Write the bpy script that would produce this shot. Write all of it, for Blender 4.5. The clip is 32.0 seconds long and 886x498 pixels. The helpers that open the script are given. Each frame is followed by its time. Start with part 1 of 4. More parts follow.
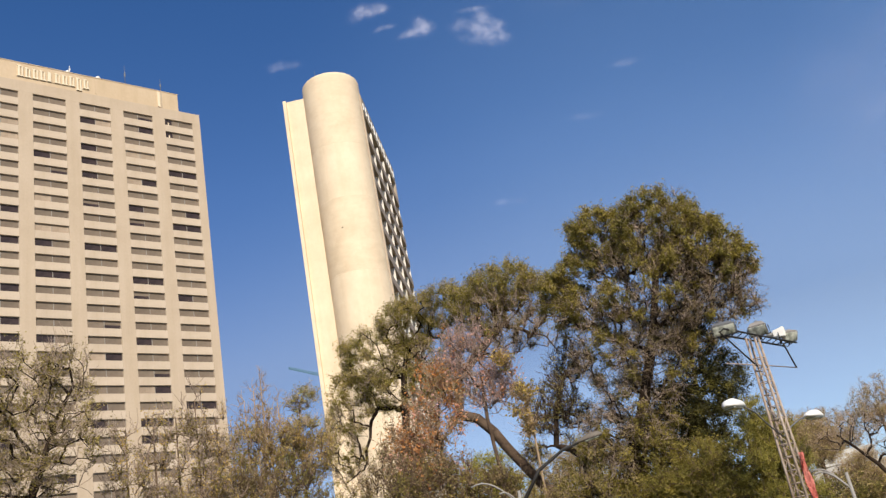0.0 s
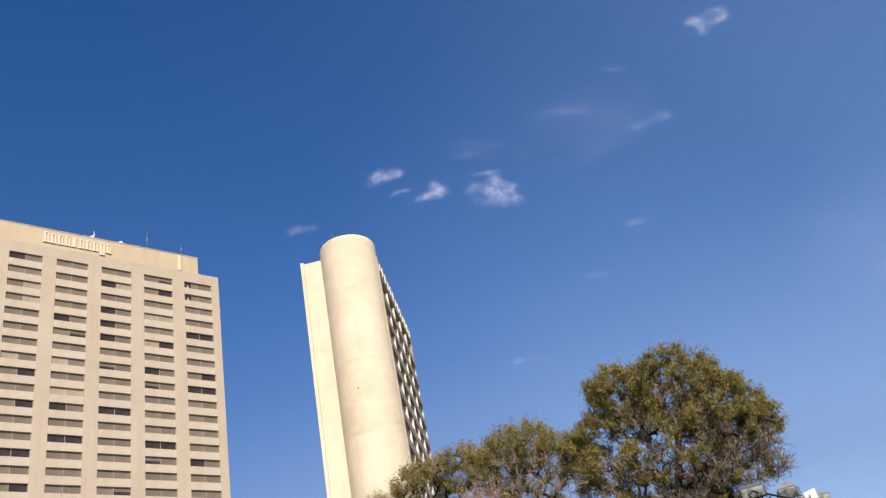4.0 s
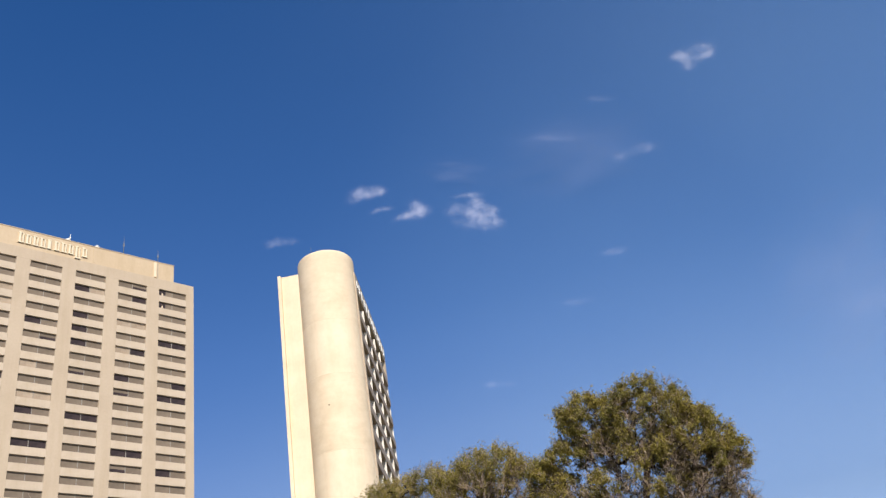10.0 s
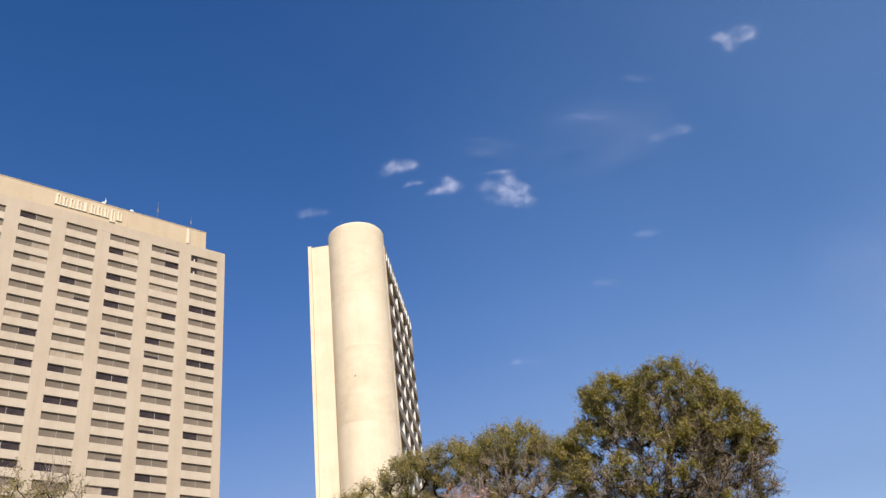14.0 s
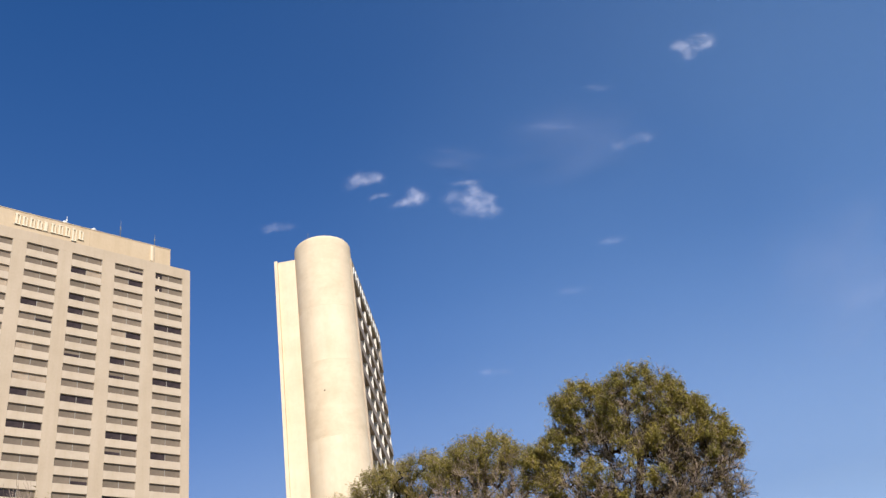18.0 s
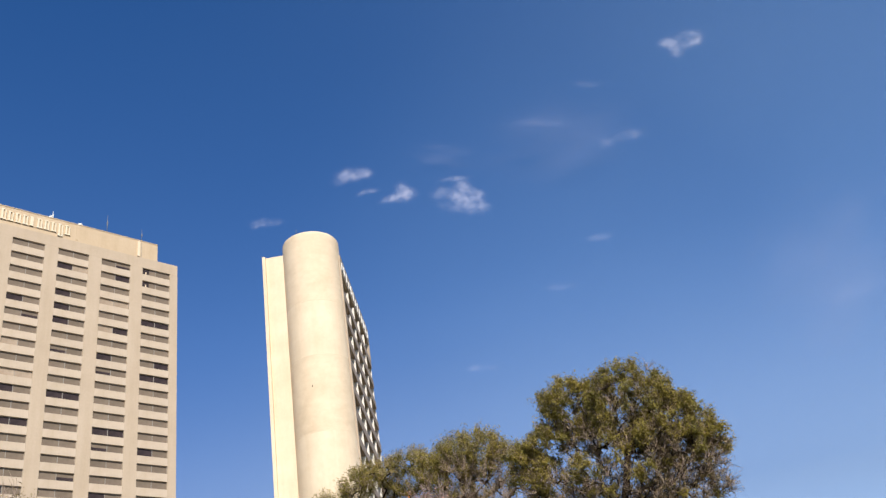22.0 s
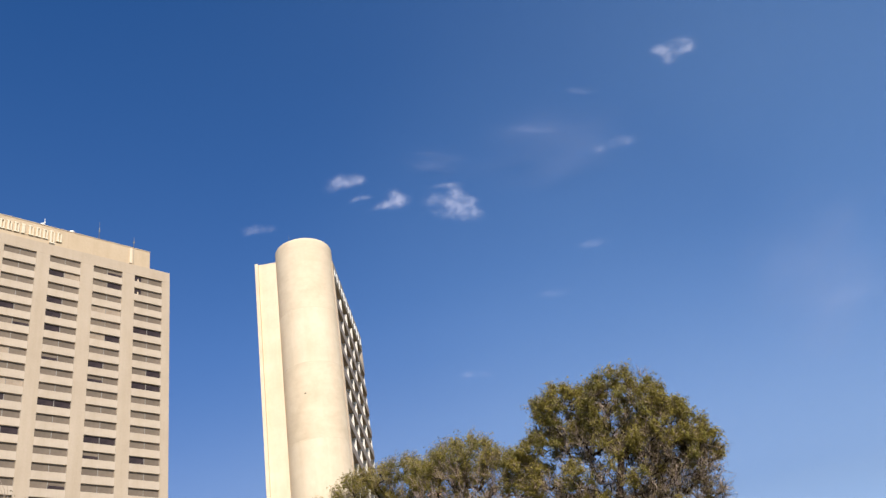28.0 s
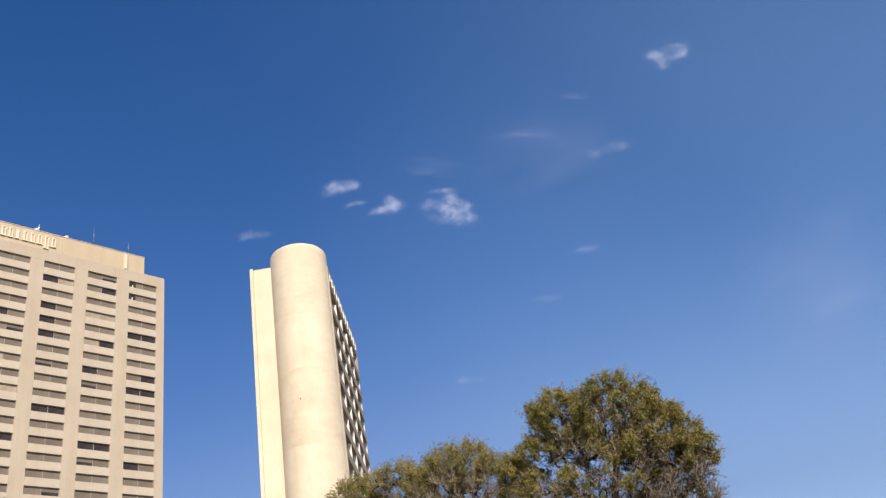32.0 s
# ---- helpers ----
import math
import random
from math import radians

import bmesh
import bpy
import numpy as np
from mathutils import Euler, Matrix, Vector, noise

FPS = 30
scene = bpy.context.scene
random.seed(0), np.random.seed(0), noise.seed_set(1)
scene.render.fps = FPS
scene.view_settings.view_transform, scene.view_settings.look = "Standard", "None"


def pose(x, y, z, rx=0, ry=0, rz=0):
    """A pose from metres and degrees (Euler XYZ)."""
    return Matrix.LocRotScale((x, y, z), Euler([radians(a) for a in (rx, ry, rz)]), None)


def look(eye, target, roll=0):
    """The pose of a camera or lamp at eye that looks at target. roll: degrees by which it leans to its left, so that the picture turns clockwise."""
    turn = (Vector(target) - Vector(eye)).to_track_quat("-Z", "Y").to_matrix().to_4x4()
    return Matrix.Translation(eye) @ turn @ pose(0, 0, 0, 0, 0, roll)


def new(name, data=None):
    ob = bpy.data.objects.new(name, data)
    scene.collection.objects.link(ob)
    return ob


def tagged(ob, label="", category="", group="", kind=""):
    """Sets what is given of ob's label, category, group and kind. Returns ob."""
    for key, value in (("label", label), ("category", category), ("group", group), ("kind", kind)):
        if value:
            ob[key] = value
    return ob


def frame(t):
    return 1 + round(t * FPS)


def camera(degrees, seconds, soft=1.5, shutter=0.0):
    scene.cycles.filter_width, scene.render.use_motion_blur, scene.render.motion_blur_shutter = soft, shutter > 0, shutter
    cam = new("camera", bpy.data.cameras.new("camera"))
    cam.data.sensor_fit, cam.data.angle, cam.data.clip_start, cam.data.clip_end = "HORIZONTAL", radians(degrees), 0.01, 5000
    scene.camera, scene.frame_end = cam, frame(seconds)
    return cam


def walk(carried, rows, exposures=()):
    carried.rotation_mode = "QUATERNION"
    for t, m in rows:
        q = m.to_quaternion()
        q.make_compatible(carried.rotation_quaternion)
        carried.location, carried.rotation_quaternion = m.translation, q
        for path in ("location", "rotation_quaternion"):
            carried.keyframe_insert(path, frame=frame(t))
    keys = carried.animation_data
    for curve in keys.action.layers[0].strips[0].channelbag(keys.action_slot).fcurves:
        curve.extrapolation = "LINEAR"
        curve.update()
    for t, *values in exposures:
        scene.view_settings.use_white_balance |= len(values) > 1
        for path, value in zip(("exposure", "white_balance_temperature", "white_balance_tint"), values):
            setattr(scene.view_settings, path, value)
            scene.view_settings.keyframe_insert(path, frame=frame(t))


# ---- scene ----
# ---------------------------------------------------------------- camera
cam = camera(52.62, 32.0, soft=1.4)
EYE = (0.0, 0.0, 1.6)
# seconds, yaw, pitch, roll: the camera stays where it is and turns
TURNS = [
    (0.0, 0.00, 21.87, 10.36), (0.5, 1.13, 20.98, 9.93), (1.0, 1.23, 20.91, 9.84), (1.5, 1.54, 22.54, 9.71),
    (2.0, 1.26, 26.40, 9.88), (2.5, 1.32, 29.60, 9.95), (3.0, 2.17, 30.74, 9.90), (3.5, 2.86, 31.26, 9.84),
    (4.0, 1.19, 32.25, 10.41), (4.5, 0.73, 32.48, 9.74), (6.5, -0.51, 33.06, 8.80), (7.0, -0.56, 33.02, 8.74),
    (7.5, -0.68, 33.26, 8.71), (8.0, -1.18, 33.07, 8.80), (8.5, -1.52, 32.94, 9.04), (9.0, -1.56, 32.86, 9.21),
    (9.5, -1.51, 32.88, 9.00), (10.0, -1.49, 33.11, 8.79), (10.5, -1.55, 33.29, 8.49), (11.0, -1.71, 33.09, 8.08),
    (11.5, -2.04, 32.91, 7.73), (12.0, -1.96, 32.84, 7.58), (12.5, -1.57, 32.82, 7.41), (13.0, -1.18, 33.00, 6.98),
    (13.5, -0.90, 31.61, 6.02), (15.5, -0.83, 32.04, 7.12), (16.0, -0.69, 32.53, 7.64), (16.5, -0.82, 32.71, 7.87),
    (17.0, -1.15, 32.56, 7.93), (17.5, -1.65, 32.30, 8.07), (18.0, -2.05, 32.21, 8.28), (18.5, -2.14, 32.12, 8.65),
    (19.0, -2.25, 32.06, 8.80), (19.5, -2.36, 31.97, 8.85), (20.0, -2.66, 31.67, 8.88), (20.5, -2.80, 31.72, 8.81),
    (21.0, -2.82, 31.88, 8.73), (21.5, -2.84, 31.84, 8.61), (22.0, -2.76, 31.85, 8.56), (22.5, -2.84, 31.86, 8.54),
    (23.0, -2.88, 32.03, 8.53), (23.5, -2.88, 31.97, 8.38), (24.0, -2.88, 31.96, 8.17), (24.5, -2.96, 32.07, 8.23),
    (25.0, -3.15, 32.12, 8.19), (25.5, -3.18, 32.24, 8.38), (27.5, -3.22, 32.15, 8.73), (28.0, -3.10, 32.22, 8.87),
    (28.5, -3.08, 32.30, 8.79), (29.0, -3.10, 32.20, 8.75), (29.5, -3.09, 32.25, 8.79), (30.0, -3.11, 32.34, 8.90),
    (30.5, -3.18, 32.62, 9.02), (31.0, -3.36, 32.56, 8.88), (31.5, -3.43, 32.53, 8.98), (32.0, -3.34, 32.51, 9.08)]
walk(cam, [(t, pose(*EYE, 90 + p, r, y)) for t, y, p, r in TURNS],
     exposures=[(0.0, 0.35, 6850, 10), (1.2, 0.37, 6850, 10), (2.4, 0.42, 6550, 10), (3.5, 0.42, 6500, 10), (32.0, 0.42, 6500, 10)])

# ---------------------------------------------------------------- light
SUN_EL, SUN_AZ = 38.0, 172.0          # degrees; azimuth clockwise from +y
sun_dir = Vector((math.sin(radians(SUN_AZ)) * math.cos(radians(SUN_EL)),
                  math.cos(radians(SUN_AZ)) * math.cos(radians(SUN_EL)), math.sin(radians(SUN_EL))))
world = bpy.data.worlds.new("sky")
scene.world = world
world.use_nodes = True
wn = world.node_tree.nodes
sky = wn.new("ShaderNodeTexSky")
sky.sky_type = "NISHITA"
sky.sun_disc = False
sky.sun_elevation, sky.sun_rotation = radians(SUN_EL), radians(SUN_AZ)
sky.altitude, sky.air_density, sky.dust_density, sky.ozone_density = 2240, 0.95, 2.4, 3.4
wn["Background"].inputs["Strength"].default_value = 0.123
deep = wn.new("ShaderNodeHueSaturation")      # clear, dry highland air
lum = wn.new("ShaderNodeRGBToBW")
world.node_tree.links.new(sky.outputs[0], lum.inputs[0])
for socket, lo, hi, at_lo, at_hi in (("Saturation", 0.6, 2.7, 1.28, 1.0), ("Value", 1.5, 2.8, 1.0, 0.77)):
    mr = wn.new("ShaderNodeMapRange")     # dust greys the bright low sky
    mr.inputs["From Min"].default_value, mr.inputs["From Max"].default_value = lo, hi
    mr.inputs["To Min"].default_value, mr.inputs["To Max"].default_value = at_lo, at_hi
    world.node_tree.links.new(lum.outputs[0], mr.inputs["Value"])
    world.node_tree.links.new(mr.outputs[0], deep.inputs[socket])
deep.inputs["Hue"].default_value = 0.506
world.node_tree.links.new(sky.outputs[0], deep.inputs["Color"])
world.node_tree.links.new(deep.outputs[0], wn["Background"].inputs["Color"])
sun = new("sun", bpy.data.lights.new("sun", "SUN"))
sun.data.energy, sun.data.angle, sun.data.color = 4.0, radians(0.53), (1.0, 0.93, 0.82)
sun.matrix_world = look(sun_dir * 300, (0, 0, 0))


# ---------------------------------------------------------------- materials
def node_mat(name, rough=0.8, metal=0.0, spec=0.3):
    m = bpy.data.materials.new(name)
    m.use_nodes = True
    b = m.node_tree.nodes["Principled BSDF"]
    b.inputs["Roughness"].default_value = rough
    b.inputs["Metallic"].default_value = metal
    b.inputs["Specular IOR Level"].default_value = spec
    return m, m.node_tree.nodes, m.node_tree.links, b


def ramp(nodes, stops):
    r = nodes.new("ShaderNodeValToRGB")
    e = r.color_ramp.elements
    while len(e) < len(stops):
        e.new(0.5)
    for k, (p, c) in zip(e, stops):
        k.position, k.color = p, (*c, 1)
    return r


def noise_node(nodes, links, scale, detail=6, rough=0.6, stretch=None, source="Object"):
    tc = nodes.new("ShaderNodeTexCoord")
    n = nodes.new("ShaderNodeTexNoise")
    n.inputs["Scale"].default_value, n.inputs["Detail"].default_value, n.inputs["Roughness"].default_value = scale, detail, rough
    if stretch:
        mp = nodes.new("ShaderNodeMapping")
        mp.inputs["Scale"].default_value = stretch
        links.new(tc.outputs[source], mp.inputs[0])
        links.new(mp.outputs[0], n.inputs["Vector"])
    else:
        links.new(tc.outputs[source], n.inputs["Vector"])
    return n


def surface(name, dark, light, scale, fine, rough=0.85, metal=0.0, spec=0.25, bump=0.15, streak=None, rand=0.0, low=0.3, high=0.72, grain=0.35):
    """Two-scale mottled surface: patches between dark and light, fine grain over it, a relief, and streaks."""
    m, nodes, links, b = node_mat(name, rough, metal, spec)
    big = noise_node(nodes, links, scale, 5, 0.6)
    r = ramp(nodes, [(low, dark), (high, light)])
    links.new(big.outputs["Fac"], r.inputs[0])
    small = noise_node(nodes, links, fine, 8, 0.7)
    mix = nodes.new("ShaderNodeMix")
    mix.data_type, mix.blend_type = "RGBA", "OVERLAY"
    mix.inputs[0].default_value = grain
    links.new(r.outputs[0], mix.inputs[6])
    links.new(small.outputs["Fac"], mix.inputs[7])
    col = mix.outputs[2]
    if streak:
        s = noise_node(nodes, links, 1.0, 5, 0.65, stretch=streak)
        sr = ramp(nodes, [(0.42, (1, 1, 1)), (0.78, (0.90, 0.88, 0.84))])
        links.new(s.outputs["Fac"], sr.inputs[0])
        mm = nodes.new("ShaderNodeMix")
        mm.data_type, mm.blend_type = "RGBA", "MULTIPLY"
        mm.inputs[0].default_value = 1.0
        links.new(col, mm.inputs[6])
        links.new(sr.outputs[0], mm.inputs[7])
        col = mm.outputs[2]
    if rand:
        oi = nodes.new("ShaderNodeObjectInfo")
        rr = ramp(nodes, [(0.0, (1 - rand,) * 3), (1.0, (1, 1, 1))])
        links.new(oi.outputs["Random"], rr.inputs[0])
        m2 = nodes.new("ShaderNodeMix")
        m2.data_type, m2.blend_type = "RGBA", "MULTIPLY"
        m2.inputs[0].default_value = 1.0
        links.new(col, m2.inputs[6])
        links.new(rr.outputs[0], m2.inputs[7])
        col = m2.outputs[2]
    links.new(col, b.inputs["Base Color"])
    bp = nodes.new("ShaderNodeBump")
    bp.inputs["Strength"].default_value, bp.inputs["Distance"].default_value = bump, 0.03
    links.new(small.outputs["Fac"], bp.inputs["Height"])
    links.new(bp.outputs[0], b.inputs["Normal"])
    return m


def leaf_mat(name, stops, see_through=0.3, rough=0.55):
    """Leaves: each takes its own tone from a ramp; light passes through in part."""
    m, nodes, links, b = node_mat(name, rough, 0, 0.12)
    g = nodes.new("ShaderNodeNewGeometry")
    r = ramp(nodes, stops)
    patch = noise_node(nodes, links, 0.9, 4, 0.6)
    add = nodes.new("ShaderNodeMath")
    add.operation = "MULTIPLY_ADD"
    add.inputs[1].default_value, add.inputs[2].default_value = 0.26, -0.24
    links.new(g.outputs["Random Per Island"], add.inputs[0])
    add2 = nodes.new("ShaderNodeMath")
    add2.operation = "MULTIPLY_ADD"
    add2.inputs[1].default_value = 1.2
    links.new(patch.outputs["Fac"], add2.inputs[0])
    links.new(add.outputs[0], add2.inputs[2])
    links.new(add2.outputs[0], r.inputs[0])
    links.new(r.outputs[0], b.inputs["Base Color"])
    t = nodes.new("ShaderNodeBsdfTranslucent")
    links.new(r.outputs[0], t.inputs["Color"])
    ms = nodes.new("ShaderNodeMixShader")
    ms.inputs[0].default_value = see_through
    links.new(b.outputs[0], ms.inputs[1])
    links.new(t.outputs[0], ms.inputs[2])
    links.new(ms.outputs[0], nodes["Material Output"].inputs["Surface"])
    return m


CONCRETE = surface("beige_concrete", (0.485, 0.385, 0.283), (0.555, 0.45, 0.34), 0.12, 2.5, streak=(0.5, 0.5, 0.03), bump=0.1, grain=0.12)
SPANDREL = surface("pale_spandrel_concrete", (0.53, 0.43, 0.325), (0.60, 0.495, 0.385), 0.25, 3.0, streak=(0.9, 0.9, 0.2), bump=0.1, rand=0.06, grain=0.12)
CROWN_WALL = surface("warm_painted_concrete", (0.55, 0.42, 0.28), (0.61, 0.48, 0.335), 0.15, 2.0, streak=(0.4, 0.4, 0.05), bump=0.08, grain=0.12)
CREAM = surface("cream_render", (0.68, 0.545, 0.385), (0.78, 0.64, 0.465), 0.16, 1.2, streak=(0.25, 0.25, 0.5), bump=0.06, low=0.28, high=0.68, grain=0.13)
CREAM_PALE = surface("cream_render_pale", (0.71, 0.575, 0.41), (0.82, 0.685, 0.51), 0.14, 1.2, streak=(0.4, 0.4, 0.03), bump=0.06, grain=0.13)
GREY_STONE = surface("brown_grey_cladding", (0.40, 0.315, 0.23), (0.50, 0.41, 0.31), 0.5, 4.0, bump=0.1)
BAND_STONE = surface("brown_band_stone", (0.37, 0.29, 0.225), (0.48, 0.385, 0.305), 0.5, 4.0, bump=0.1)
WHITE_FIN = surface("white_fin", (0.73, 0.68, 0.60), (0.84, 0.79, 0.71), 0.4, 4.0, bump=0.06)
BLIND = surface("taupe_blind", (0.185, 0.142, 0.105), (0.255, 0.20, 0.15), 0.35, 6.0, rough=0.7, rand=0.22, grain=0.1)
CURTAIN = surface("beige_curtain", (0.36, 0.275, 0.20), (0.48, 0.38, 0.285), 0.6, 6.0, rough=0.9, rand=0.2)
DARK_ROOM = surface("dark_glass", (0.030, 0.022, 0.022), (0.07, 0.05, 0.048), 0.5, 3.0, rough=0.3, spec=0.22, bump=0.0)
DARK_PANE = surface("shaded_glass", (0.012, 0.010, 0.009), (0.03, 0.025, 0.02), 0.5, 3.0, rough=0.15, spec=0.4, bump=0.0)
ALU = surface("aluminium_frame", (0.30, 0.27, 0.23), (0.40, 0.37, 0.32), 1.0, 9.0, rough=0.5, metal=0.3)
GOLD_WHITE = surface("pale_gilt_letter", (0.72, 0.62, 0.45), (0.80, 0.71, 0.54), 0.8, 5.0, rough=0.5)
WHITE_PAINT = surface("white_paint", (0.72, 0.71, 0.68), (0.82, 0.81, 0.78), 2.0, 14.0, rough=0.5)
CHALK = surface("weathered_white_render", (0.36, 0.33, 0.29), (0.66, 0.63, 0.57), 0.5, 3.0, bump=0.2)
BARK = surface("grey_brown_bark", (0.09, 0.06, 0.04), (0.22, 0.155, 0.105), 3.0, 22.0, spec=0.08, bump=0.5)
# Dark bark, its colour deepened to hold the shade crowns cast on trunks.
BARK_SHADED = surface("dark_shaded_bark", (0.018, 0.012, 0.009), (0.06, 0.042, 0.03), 3.0, 22.0, spec=0.08, bump=0.5)
BARK_MID = surface("brown_bark", (0.05, 0.034, 0.025), (0.15, 0.105, 0.075), 3.0, 22.0, spec=0.08, bump=0.5)
BARK_PALE = surface("pale_dry_wood", (0.27, 0.185, 0.115), (0.46, 0.335, 0.22), 3.0, 22.0, spec=0.08, bump=0.4)
BARK_MAUVE = surface("mauve_grey_twigs", (0.27, 0.19, 0.165), (0.44, 0.33, 0.29), 3.0, 22.0, spec=0.08, bump=0.4)
BARK_GREY = surface("grey_brown_twigs", (0.275, 0.205, 0.155), (0.47, 0.365, 0.29), 3.0, 22.0, spec=0.08, bump=0.4)
RUSTED = surface("rusted_painted_steel", (0.25, 0.18, 0.135), (0.47, 0.39, 0.325), 3.0, 16.0, rough=0.7, metal=0.15)
STEEL = surface("grey_steel", (0.16, 0.16, 0.16), (0.30, 0.30, 0.29), 2.0, 14.0, rough=0.5, metal=0.4)
# Taupe darkened all over: the shade on the lantern's underside is in the colour.
TAUPE_SHADED = surface("taupe_paint_shaded", (0.10, 0.085, 0.07), (0.17, 0.145, 0.12), 2.0, 14.0, rough=0.7)
BLACK_STEEL = surface("dark_steel", (0.02, 0.02, 0.02), (0.06, 0.055, 0.05), 2.0, 14.0, rough=0.6, metal=0.2)
# Pale blotches in the colour stand in for reflections on the lamp glass.
LENS_GLINTS = surface("glass_painted_glints", (0.10, 0.115, 0.085), (0.75, 0.77, 0.68), 3.0, 8.0, rough=0.15, spec=0.5, low=0.35, high=0.62, bump=0.0)
RED_CLOTH = surface("faded_red_cloth", (0.66, 0.12, 0.10), (0.84, 0.34, 0.28), 1.5, 18.0, rough=0.9)
TEAL = surface("teal_painted_steel", (0.07, 0.17, 0.21), (0.11, 0.24, 0.28), 0.1, 1.0, rough=0.6)
ASPHALT = surface("asphalt", (0.035, 0.035, 0.037), (0.07, 0.068, 0.066), 0.15, 12.0, bump=0.3)
GRASS_SOIL = surface("dry_grass_soil", (0.05, 0.055, 0.022), (0.16, 0.13, 0.07), 0.10, 5.0, bump=0.5)
PAVING = surface("concrete_paving", (0.24, 0.22, 0.20), (0.34, 0.32, 0.29), 0.4, 9.0, bump=0.2)

OLIVE = leaf_mat("olive_leaves", [(0.0, (0.16, 0.132, 0.036)), (0.35, (0.28, 0.232, 0.057)), (0.7, (0.40, 0.325, 0.078)), (1.0, (0.50, 0.405, 0.10))], 0.36)
GREEN = leaf_mat("green_leaves", [(0.0, (0.13, 0.115, 0.034)), (0.4, (0.235, 0.207, 0.056)), (0.8, (0.34, 0.29, 0.074)), (1.0, (0.44, 0.365, 0.095))], 0.36)
DARKLEAF = leaf_mat("dark_conifer_needles", [(0.0, (0.025, 0.025, 0.011)), (0.6, (0.07, 0.066, 0.023)), (1.0, (0.19, 0.165, 0.048))], 0.15)
CONELEAF = leaf_mat("bright_conifer_sprays", [(0.0, (0.25, 0.215, 0.05)), (0.5, (0.37, 0.325, 0.08)), (1.0, (0.48, 0.42, 0.12))], 0.35)
RUST = leaf_mat("russet_leaves", [(0.0, (0.34, 0.13, 0.045)), (0.35, (0.60, 0.24, 0.07)), (0.7, (0.70, 0.35, 0.14)), (1.0, (0.74, 0.50, 0.33))])
SPARSE = leaf_mat("grey_green_leaves", [(0.0, (0.30, 0.235, 0.09)), (0.5, (0.48, 0.385, 0.14)), (1.0, (0.62, 0.50, 0.22))], 0.4)
YELLOW = leaf_mat("yellowing_leaves", [(0.0, (0.38, 0.26, 0.075)), (0.5, (0.60, 0.42, 0.115)), (1.0, (0.74, 0.54, 0.19))], 0.4)
DRY = leaf_mat("dry_brown_leaves", [(0.0, (0.24, 0.17, 0.095)), (0.5, (0.42, 0.305, 0.165)), (1.0, (0.55, 0.41, 0.24))])
PINK = leaf_mat("faded_pink_leaves", [(0.0, (0.52, 0.25, 0.18)), (0.5, (0.72, 0.40, 0.31)), (1.0, (0.80, 0.56, 0.47))])
THIN_LEAF = leaf_mat("brown_olive_leaves", [(0.0, (0.16, 0.125, 0.06)), (0.5, (0.29, 0.225, 0.105)), (1.0, (0.42, 0.33, 0.17))], 0.36)
LIME = leaf_mat("lime_bush_leaves", [(0.0, (0.24, 0.22, 0.04)), (0.5, (0.40, 0.36, 0.07)), (1.0, (0.52, 0.46, 0.12))])


# ---------------------------------------------------------------- mesh helpers
def part(name, data, material, parent=None, label="", m=None):
    """Links a bmesh or a mesh as one object under a thing or a part."""
    if isinstance(data, bmesh.types.BMesh):
        me = bpy.data.meshes.new(name)
        data.to_mesh(me)
        data.free()
    else:
        me = data
    if material and not me.materials:
        me.materials.append(material)
    ob = new(name, me)
    if parent:
        ob.parent = parent
    if m is not None:
        ob.matrix_basis = m
    if label:
        tagged(ob, label)
    return ob


def empty(name, m, label, category, group="", kind=""):
    ob = new(name)
    ob.matrix_basis = m
    return tagged(ob, label, category, group, kind)


def box(bm, x0, y0, z0, x1, y1, z1, bevel=0.0):
    v = [bm.verts.new(c) for c in ((x0, y0, z0), (x1, y0, z0), (x1, y1, z0), (x0, y1, z0),
                                   (x0, y0, z1), (x1, y0, z1), (x1, y1, z1), (x0, y1, z1))]
    fs = [bm.faces.new([v[i] for i in q]) for q in ((3, 2, 1, 0), (4, 5, 6, 7), (0, 1, 5, 4), (1, 2, 6, 5), (2, 3, 7, 6), (3, 0, 4, 7))]
    if bevel:
        bmesh.ops.bevel(bm, geom=list({e for f in fs for e in f.edges}), offset=bevel, segments=2, affect="EDGES", profile=0.6)
    return bm


def box_mesh(x0, y0, z0, x1, y1, z1, bevel=0.0):
    return box(bmesh.new(), x0, y0, z0, x1, y1, z1, bevel)


def as_mesh(name, bm, material):
    me = bpy.data.meshes.new(name)
    bm.to_mesh(me)
    bm.free()
    me.materials.append(material)
    return me


def tube(bm, pts, radii, sides=6, cap=True):
    """A tapered tube along a line of points."""
    pts = [Vector(p) for p in pts]
    rings = []
    for i, p in enumerate(pts):
        d = (pts[min(i + 1, len(pts) - 1)] - pts[max(i - 1, 0)]).normalized()
        a = d.orthogonal().normalized()
        b = d.cross(a)
        if rings:
            # keep the rings from twisting
            ref = rings[-1][0].co - pts[i - 1]
            a = (ref - d * ref.dot(d)).normalized()
            b = d.cross(a)
        rings.append([bm.verts.new(p + (a * math.cos(2 * math.pi * k / sides) + b * math.sin(2 * math.pi * k / sides)) * radii[i]) for k in range(sides)])
    for r0, r1 in zip(rings, rings[1:]):
        for k in range(sides):
            f = bm.faces.new((r0[k], r0[(k + 1) % sides], r1[(k + 1) % sides], r1[k]))
            f.smooth = sides > 4
    if cap:
        bm.faces.new(rings[0][::-1])
        bm.faces.new(rings[-1])
    return bm


